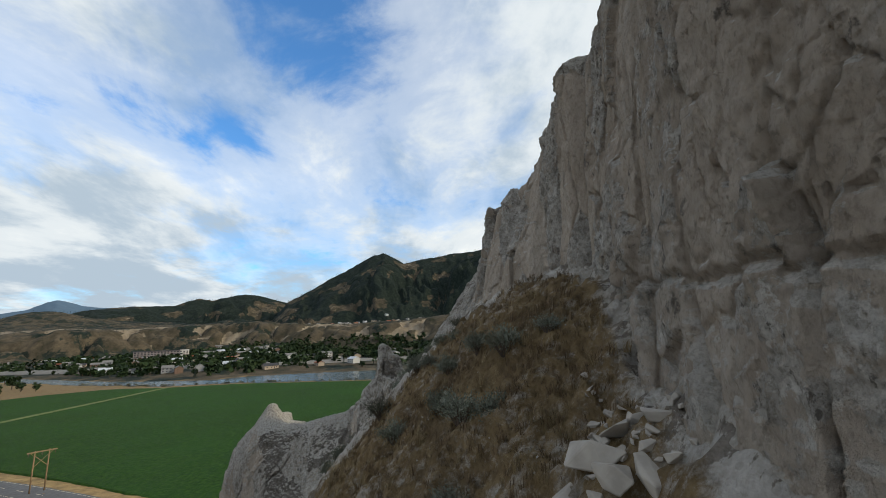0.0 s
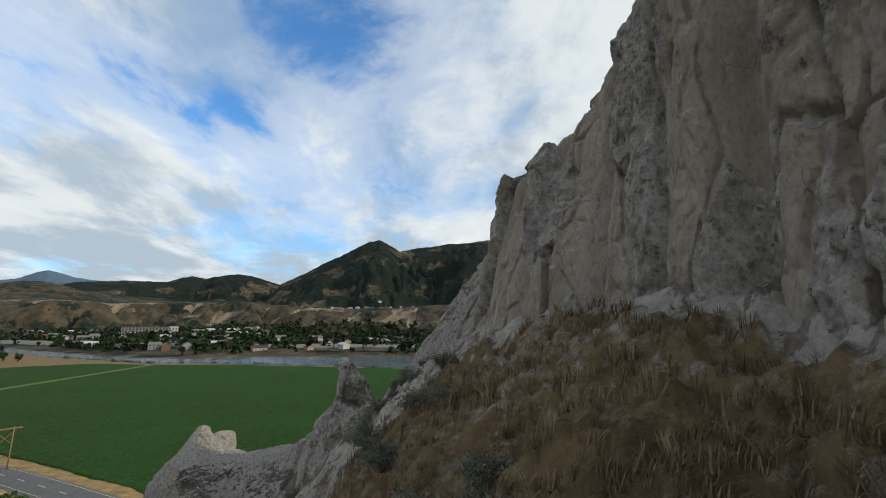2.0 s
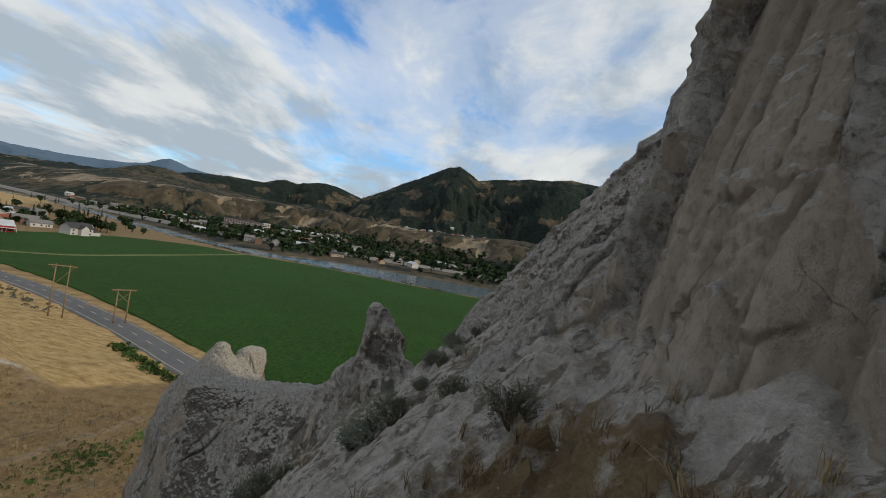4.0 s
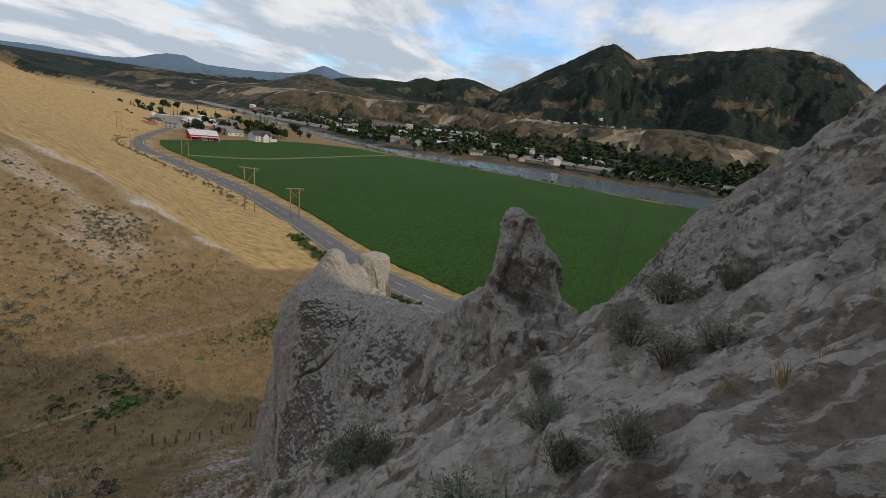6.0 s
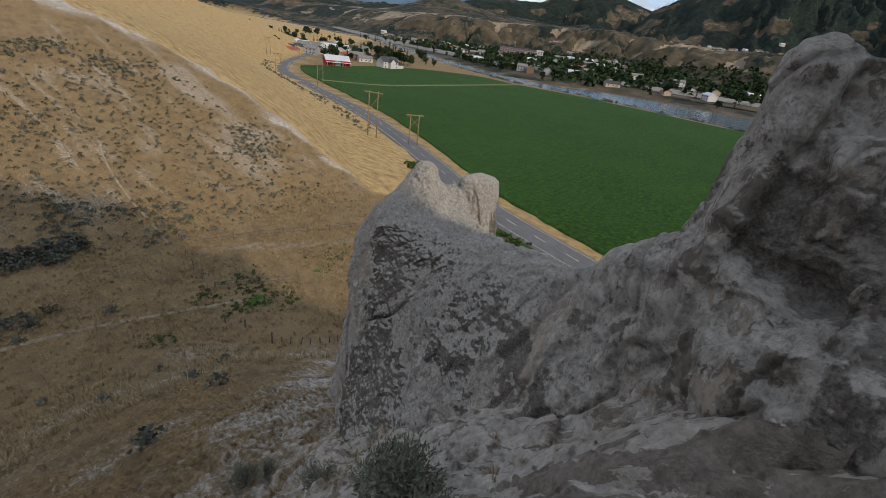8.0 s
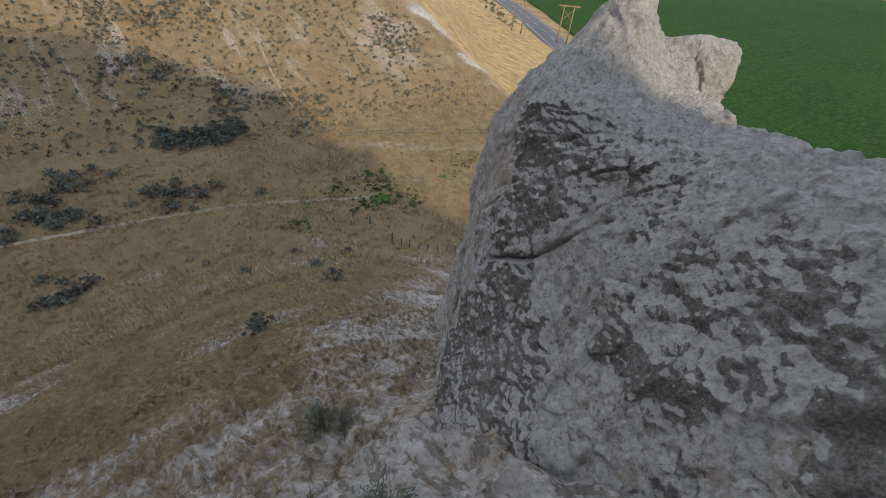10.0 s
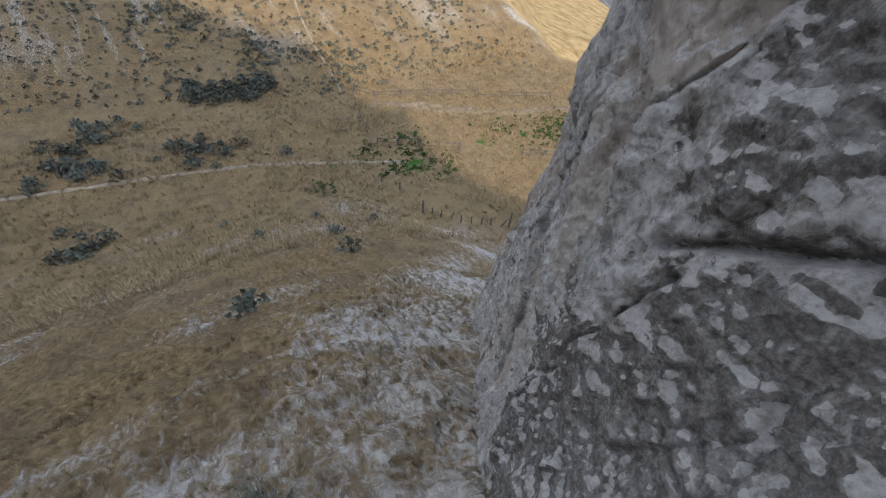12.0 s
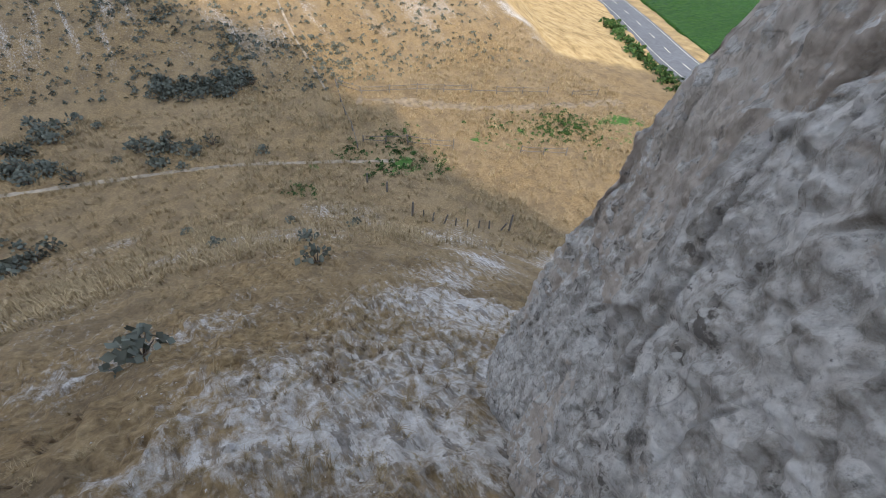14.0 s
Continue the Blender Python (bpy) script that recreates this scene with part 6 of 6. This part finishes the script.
SAGE_SPOTS = [(-3.7, 11.0, 1.25), (-4.3, 11.4, 1.1), (-2.9, 10.3, 0.8), (-0.5, 8.6, 0.62), (0.45, 8.6, 0.55), (0.85, 8.8, 0.7), (0.3, 9.6, 0.6), (0.35, 10.4, 0.7), (0.8, 10.6, 0.75), (1.3, 10.3, 0.5), (-0.55, 6.9, 1.1), (-0.2, 6.2, 0.8), (-1.0, 7.6, 0.9),
              (-0.6, 9.3, 0.5), (0.5, 5.4, 0.6), (0.9, 3.5, 0.6), (-0.3, 7.9, 0.5), (0.1, 7.6, 0.5), (-9.2, 11.8, 0.9), (-8.7, 12.2, 0.7), (-6.0, 11.6, 0.8), (0.0, -4.2, 0.85), (0.4, -3.5, 0.8), (-0.5, -3.8, 0.9), (0.2, -2.4, 0.7), (-0.7, -2.4, 0.8),
              (-0.2, -1.0, 0.7), (0.5, -1.2, 0.6), (-0.4, 1.2, 0.8), (0.2, 2.3, 0.8), (-0.6, 3.0, 0.9), (0.6, 2.0, 0.7), (-0.9, -4.6, 0.8), (1.1, -3.9, 0.6), (-1.5, -1.0, 0.8), (-1.8, 1.2, 0.9)]
for i, (x, y, s) in enumerate(SAGE_SPOTS):
    sagebrush(x, y, s, i % 4, "grey-green sagebrush with woody stems on pale clay" if y > 3 else "grey-green sagebrush among dry grass below the cliff")

# dry grass
nrng = np.random.default_rng(3)
tufts = [tris(tuft_parts(40 + i)) for i in range(4)]
wisps = [tris(tuft_parts(60 + i, 11, 0.36, 0.2, 0.011)) for i in range(4)]


def sown(n, x0, x1, y0, y1, keep, on=rest):
    x, y = nrng.uniform(x0, x1, n), nrng.uniform(y0, y1, n)
    k = nrng.random(n) < keep(x, y)
    x, y = x[k], y[k]
    return np.stack([x, y, on(x, y)], -1)


def spread(name, at, kinds, lo, hi, mat, label, category="grass", tilt=0.15):
    n = len(at)
    return scatter(name, kinds, at, nrng.uniform(0, 6.28, n), nrng.uniform(lo, hi, n), mat, label, category, tilt)


patchy = lambda x, y: step(-0.1, 0.5, fbm(x / 1.7, y / 1.7, 0 * x, 3, 171))
at = sown(1900, -3.2, 1.9, -6.0, 2.4, lambda x, y: 0.08 + 0.6 * patchy(x, y) ** 1.5)
spread("dry_grass", at, tufts, 0.28, 0.65, DRY, "tufts of dry straw-coloured grass on the mound")
at = sown(8000, -3.2, 2.7, -6.0, 3.6, lambda x, y: (0.15 + 0.55 * patchy(x + 9, y)) * (x < np.interp(y, FOOT_Y, FOOT_X) - 0.4))
spread("weeds", at, wisps, 0.2, 0.5, RUSSET, "russet dead weeds among dry grass", "weeds")
at = sown(450, -6, 2.6, 3.6, 12.2, lambda x, y: 0.5 * patchy(x, y) ** 2)
spread("dry_grass", at, tufts, 0.2, 0.5, DRY, "sparse tufts of dry grass on pale clay")
at = sown(9000, -30, -5, 0, 26, lambda x, y: 0.10 + 0.9 * step(0.0, 0.6, fbm(x / 3, y / 3, 0 * x, 3, 181)) * step(-4, -10, x), zat)
spread("dry_grass", at, tufts, 0.2, 0.5, DRY, "dry straw-coloured grass tufts on the clay slope")
at = sown(420, -16, -7, 8, 17, lambda x, y: step(0.05, 0.5, fbm(x / 2.2, y / 2.2, 0 * x, 3, 191)), zat)
spread("weeds", at, tufts, 0.3, 0.65, RUSSET, "russet clumps of dead weeds on the slope", "weeds")
at = sown(15000, -75, -26, -12, 78, lambda x, y: 0.3 + 0.7 * patchy(x / 3, y / 3), zat)
spread("meadow_grass", at, wisps, 1.0, 2.0, DRY, "dry bunch grass over the meadow floor")

# sagebrush on the opposite hill and meadow
clumps = [tris(clump_parts(80 + i, 26, 0.75, 0.38)) for i in range(4)]
dense = lambda x, y: 0.22 + 0.78 * step(0.25, 0.75, fbm(x / 13, y / 13, 0 * x, 3, 201))


def off_crest(x, y):
    """One on the hill's shaded face, none on its bare crest."""
    _, _, _, _, toe_d, toe_s, gold_z = valley(x, y)
    return (toe_s < 0) * step(2.0, 9.0, gold_z - 0.42 * toe_d)


at = sown(20000, -130, -66, -25, 84, lambda x, y: dense(x, y) * off_crest(x, y), zat)
spread("hill_sagebrush", at, clumps, 0.3, 0.95, SAGE_FAR, "dark grey-green sagebrush dotted over the hillside", "shrubs")
grove = np.concatenate([nrng.normal((-77.5 + 0.3 * k, 18.5 + 1.5 * k), (1.0, 0.9), (9, 2)) for k in range(-3, 5)] + [nrng.normal(c, (1.8, 1.8), (10, 2)) for c in ((-65, -3), (-64, 1), (-71, -2), (-73, 2), (-64, 11), (-61, 15), (-49, -1))])
bush_kinds = [clump_parts(80 + i, 60, 0.8, 0.26).mesh("foliage", SAGE_FAR) for i in range(4)]
bush_stem = Build()
for k in range(7):
    bush_stem.tube([(0, 0, -0.1), (0.12 * math.cos(k * 0.9), 0.12 * math.sin(k * 0.9), 0.16), (0.3 * math.cos(k * 0.9), 0.3 * math.sin(k * 0.9), 0.36)], (0.03, 0.02, 0.008), 4)
bush_stem = bush_stem.mesh("woody_base", STEM)


def bush(name, x, y, size, kind, label, group):
    ob = thing(name, Matrix.LocRotScale((x, y, float(zat(x, y)[0]) - 0.05), Euler((0, 0, nrng.uniform(0, 6.28))), (size, size, size * nrng.uniform(0.8, 1.1))), label, "shrub", group)
    tagged(part("woody_base", bush_stem, STEM, ob), kind="stuff")
    tagged(part("foliage", bush_kinds[kind], SAGE_FAR, ob), kind="stuff")


for i, (x, y) in enumerate(grove):
    bush("tall_sagebrush", x, y, nrng.uniform(1.3, 2.3), i % 4, "tall dark sagebrush in a thicket at the hill's foot", "tall sagebrush thicket")
for i, (x, y) in enumerate([(-33.6, 14.1), (-22.7, 17.6), (-35, 23.9), (-18, 12.2), (-57.7, 21.9), (-40, 20), (-44, 12), (-30, 19)]):
    bush("meadow_sagebrush", x, y, nrng.uniform(1.1, 1.7), i % 4, "single grey-green sagebrush in the dry meadow", "sagebrush in the meadow")
weeds = np.concatenate([nrng.normal(c, s, (k, 2)) for c, s, k in (((-47.4, 23.2), 1.0, 30), ((-47.5, 33), 1.4, 45), ((-54.1, 38.4), 1.6, 45), ((-50, 36), 1.6, 40), ((-49.3, 51.5), 1.6, 40), ((-45.9, 58.5), 2.6, 160), ((-44.5, 62), 2.4, 120), ((-45, 39), 1.6, 45), ((-53, 31.5), 1.2, 40))])
at = np.concatenate([weeds, zat(weeds[:, 0], weeds[:, 1])[:, None]], 1)
spread("green_weeds", at, clumps, 0.3, 0.7, GREEN, "bright green weeds along the damp draw", "weeds")
side = road_line[(road_line[:, 0] > -75) & (road_line[:, 0] < -20)]
side = np.repeat(side, 9, 0) + nrng.normal(0, 1.1, (len(side) * 9, 2)) + np.array([-3.8, -6.2])
at = np.concatenate([side, zat(side[:, 0], side[:, 1])[:, None]], 1)
spread("roadside_bushes", at, clumps, 1.2, 2.2, GREEN, "green bushes along the road verge", "shrubs")
side = road_line[(road_line[:, 0] > -300) & (road_line[:, 0] < -110)]
side = np.repeat(side, 3, 0) + nrng.normal(0, 2.0, (len(side) * 3, 2)) + np.array([-5, -9])
at = np.concatenate([side, zat(side[:, 0], side[:, 1])[:, None]], 1)
spread("roadside_sagebrush", at, clumps, 0.8, 1.8, SAGE_FAR, "grey sagebrush along the road verge", "shrubs")
at_b = []
for a, b in zip(NEAR_BANK[4:11], NEAR_BANK[5:12]):
    for t in nrng.uniform(0, 1, 26):
        at_b.append((a[0] + (b[0] - a[0]) * t, a[1] + (b[1] - a[1]) * t - nrng.uniform(0, 4), -0.4))
spread("bank_bushes", np.array(at_b), clumps, 1.5, 4.0, SAGE_FAR, "low dark bushes along the river bank", "shrubs")

# trees of the town and river banks
leafy = [leafy_parts(100 + i).mesh("crown", TREE_GREEN) for i in range(4)]
spiky = [conifer_parts(110 + i, 12).mesh("crown", CONIFER) for i in range(3)]
trunk_me = Build().tube([(0, 0, -0.05), (0.01, 0, 0.25), (0, 0.01, 0.6)], (0.035, 0.028, 0.012), 6).mesh("trunk", BARK)
TREES = []
for me, word, name in [(m, "rounded green broadleaf tree in the town", "tree") for m in leafy] + [(m, "dark pointed conifer in the town", "conifer") for m in spiky]:
    ob = thing(name, pose(-600 - 25 * len(TREES), 760, float(hz(-600 - 25 * len(TREES), 760)[0])), word, "tree", "town trees")
    part("trunk", trunk_me, BARK, ob)
    part("crown", me, GREEN, ob)
    ob.scale = (11, 11, 11)
    TREES.append(ob)
rng = random.Random(23)
made = 0
while made < 230:
    q = rng.random()
    if q < 0.2:
        x, y = rng.uniform(-420, -300), rng.uniform(285, 440)
    elif q < 0.7:
        a, r = rng.uniform(-55, 14), rng.uniform(530, 760)
        x, y = polar(a, r)
    else:
        x, y = polar(rng.uniform(-58, -10), rng.uniform(650, 1000))
    d, s, _ = line_dist(np.array([x]), np.array([y]), FAR_BANK)
    _, sn, _ = line_dist(np.array([x]), np.array([y]), NEAR_BANK)
    rd = line_dist(np.array([x]), np.array([y]), ROAD)[0][0]
    if (s[0] < 0 and sn[0] > 0) or (s[0] > 0 and d[0] < 12) or rd < 14 or np.min(np.hypot(hwy[:, 0] - x, hwy[:, 1] - y)) < 17:
        continue
    if math.hypot(x + 297, y - 277) < 20 or math.hypot(x + 287, y - 331) < 22 or (s[0] < 0 and x > -302):
        continue
    z = float(hz(x, y)[0]) if s[0] > 0 else 0.0
    ob = TREES[rng.randrange(7) if q > 0.2 else rng.randrange(5)]
    c = copy_thing(ob, pose(x, y, z - 0.3, 0, 0, rng.uniform(0, 360)))
    k = rng.uniform(7, 14)
    c.scale = (k * rng.uniform(0.85, 1.2), k, k * rng.uniform(0.85, 1.1))
    made += 1

# woods on terraces and mountains
cone = [tris(conifer_parts(130 + i, 3, 1.0, 4)) for i in range(4)]
blob = [tris(clump_parts(140 + i, 16, 1.1, 0.62)) for i in range(4)]


def woods(n, a0, a1, r0, r1, keep):
    a, r = np.radians(nrng.uniform(a0, a1, n)), np.sqrt(nrng.uniform(r0**2, r1**2, n))
    x, y = r * np.sin(a), r * np.cos(a)
    d, s, _ = line_dist(x, y, FAR_BANK)
    ok = (s > 0) & (d > 30) & (nrng.random(n) < keep(x, y))
    x, y = x[ok], y[ok]
    return np.stack([x, y, hz(x, y) - 0.4], -1)


grow = lambda f, c, seed: (lambda x, y: 0.06 + 0.94 * step(c - 0.25, c + 0.25, fbm(x / f, y / f, 0 * x, 3, seed)))
at = woods(9000, -66, 26, 545, 1150, lambda x, y: grow(60, 0.0, 211)(x, y) * step(44, 28, hz(x, y)))
spread("bank_trees", at, blob, 5, 12, TREE_GREEN, "green trees along the far bank and in gardens", "trees", 0)
at = woods(11000, -66, 28, 700, 2000, grow(80, 0.1, 221))
spread("terrace_conifers", at, cone, 7, 14, CONIFER, "dark conifers scattered over the terraces", "trees", 0)
at = woods(34000, -40, 30, 1900, 2950, grow(150, -0.2, 231))
spread("mountain_forest", at, cone, 9, 17, CONIFER, "dark conifer forest on the mountain", "trees", 0)

# ---- fallen clay ----
BLOCK = simple("fallen_clay", (0.36, 0.325, 0.28), 0.95, 0.18, 4, bump=0.5)


def block_mesh(seed):
    """A broken angular clay block of unit size."""
    r = random.Random(seed)
    bm = bmesh.new()
    for _ in range(16):
        bm.verts.new((r.uniform(-0.5, 0.5), r.uniform(-0.42, 0.42), r.uniform(-0.36, 0.36)))
    bmesh.ops.convex_hull(bm, input=bm.verts)
    bmesh.ops.delete(bm, geom=[v for v in bm.verts if not v.link_faces], context="VERTS")
    bmesh.ops.bevel(bm, geom=list(bm.edges), offset=0.025, segments=1, affect="EDGES")
    bmesh.ops.recalc_face_normals(bm, faces=bm.faces)
    me = bpy.data.meshes.new("clay_block")
    bm.to_mesh(me)
    bm.free()
    me.materials.append(BLOCK)
    return me


block_kinds = [block_mesh(300 + i) for i in range(8)]
rng = random.Random(31)
BIG = [(0.25, -6.05, 0.55), (0.55, -6.3, 0.6), (0.5, -6.75, 0.42), (0.95, -6.3, 0.5), (1.05, -6.75, 0.34), (0.3, -6.95, 0.36), (0.75, -7.0, 0.4), (1.2, -6.2, 0.3), (0.15, -6.6, 0.3)]
small = [(rng.gauss(0.95, 0.28), rng.gauss(-6.3, 0.6), rng.uniform(0.07, 0.2)) for _ in range(64)]
for i, (x, y, s) in enumerate(BIG + small):
    ob = new("clay_block", block_kinds[i % 8])
    ob.matrix_world = Matrix.LocRotScale((x, y, float(rest(x, y)[0]) + 0.16 * s), Euler((rng.uniform(-0.5, 0.5), rng.uniform(-0.5, 0.5), rng.uniform(0, 6.28))), (s * 1.2, s, s * rng.uniform(0.8, 1.1)))
    tagged(ob, "large angular pale clay block fallen from the cliff" if s > 0.25 else "small broken piece of pale clay in rubble", "clay block", "fallen clay blocks")


def clod(seed):
    r = random.Random(seed)
    v = [(r.uniform(-0.5, 0.5), r.uniform(-0.5, 0.5), z) for z in (-0.3, -0.3, -0.3)] + [(0.5 * r.uniform(0.6, 1), 0, 0.1), (-0.3, 0.45 * r.uniform(0.6, 1), 0.12), (-0.3, -0.45, 0.08), (0, 0, 0.34)]
    return np.array(v, float), np.array([(6, 3, 4), (6, 4, 5), (6, 5, 3), (3, 0, 4), (4, 1, 5), (5, 2, 3)], int)


clods = [clod(i) for i in range(5)]
at = sown(5200, -16, 1.9, -7.4, 18, lambda x, y: 0.25 + 0.75 * step(0, 0.6, fbm(x, y, 0 * x, 2, 241)), zat)
n = len(at)
scatter("clay_rubble", clods, at, nrng.uniform(0, 6.28, n), nrng.uniform(0.015, 0.06, n), BLOCK, "loose crumbs and lumps of pale clay on the slope", "rubble", 0.2)
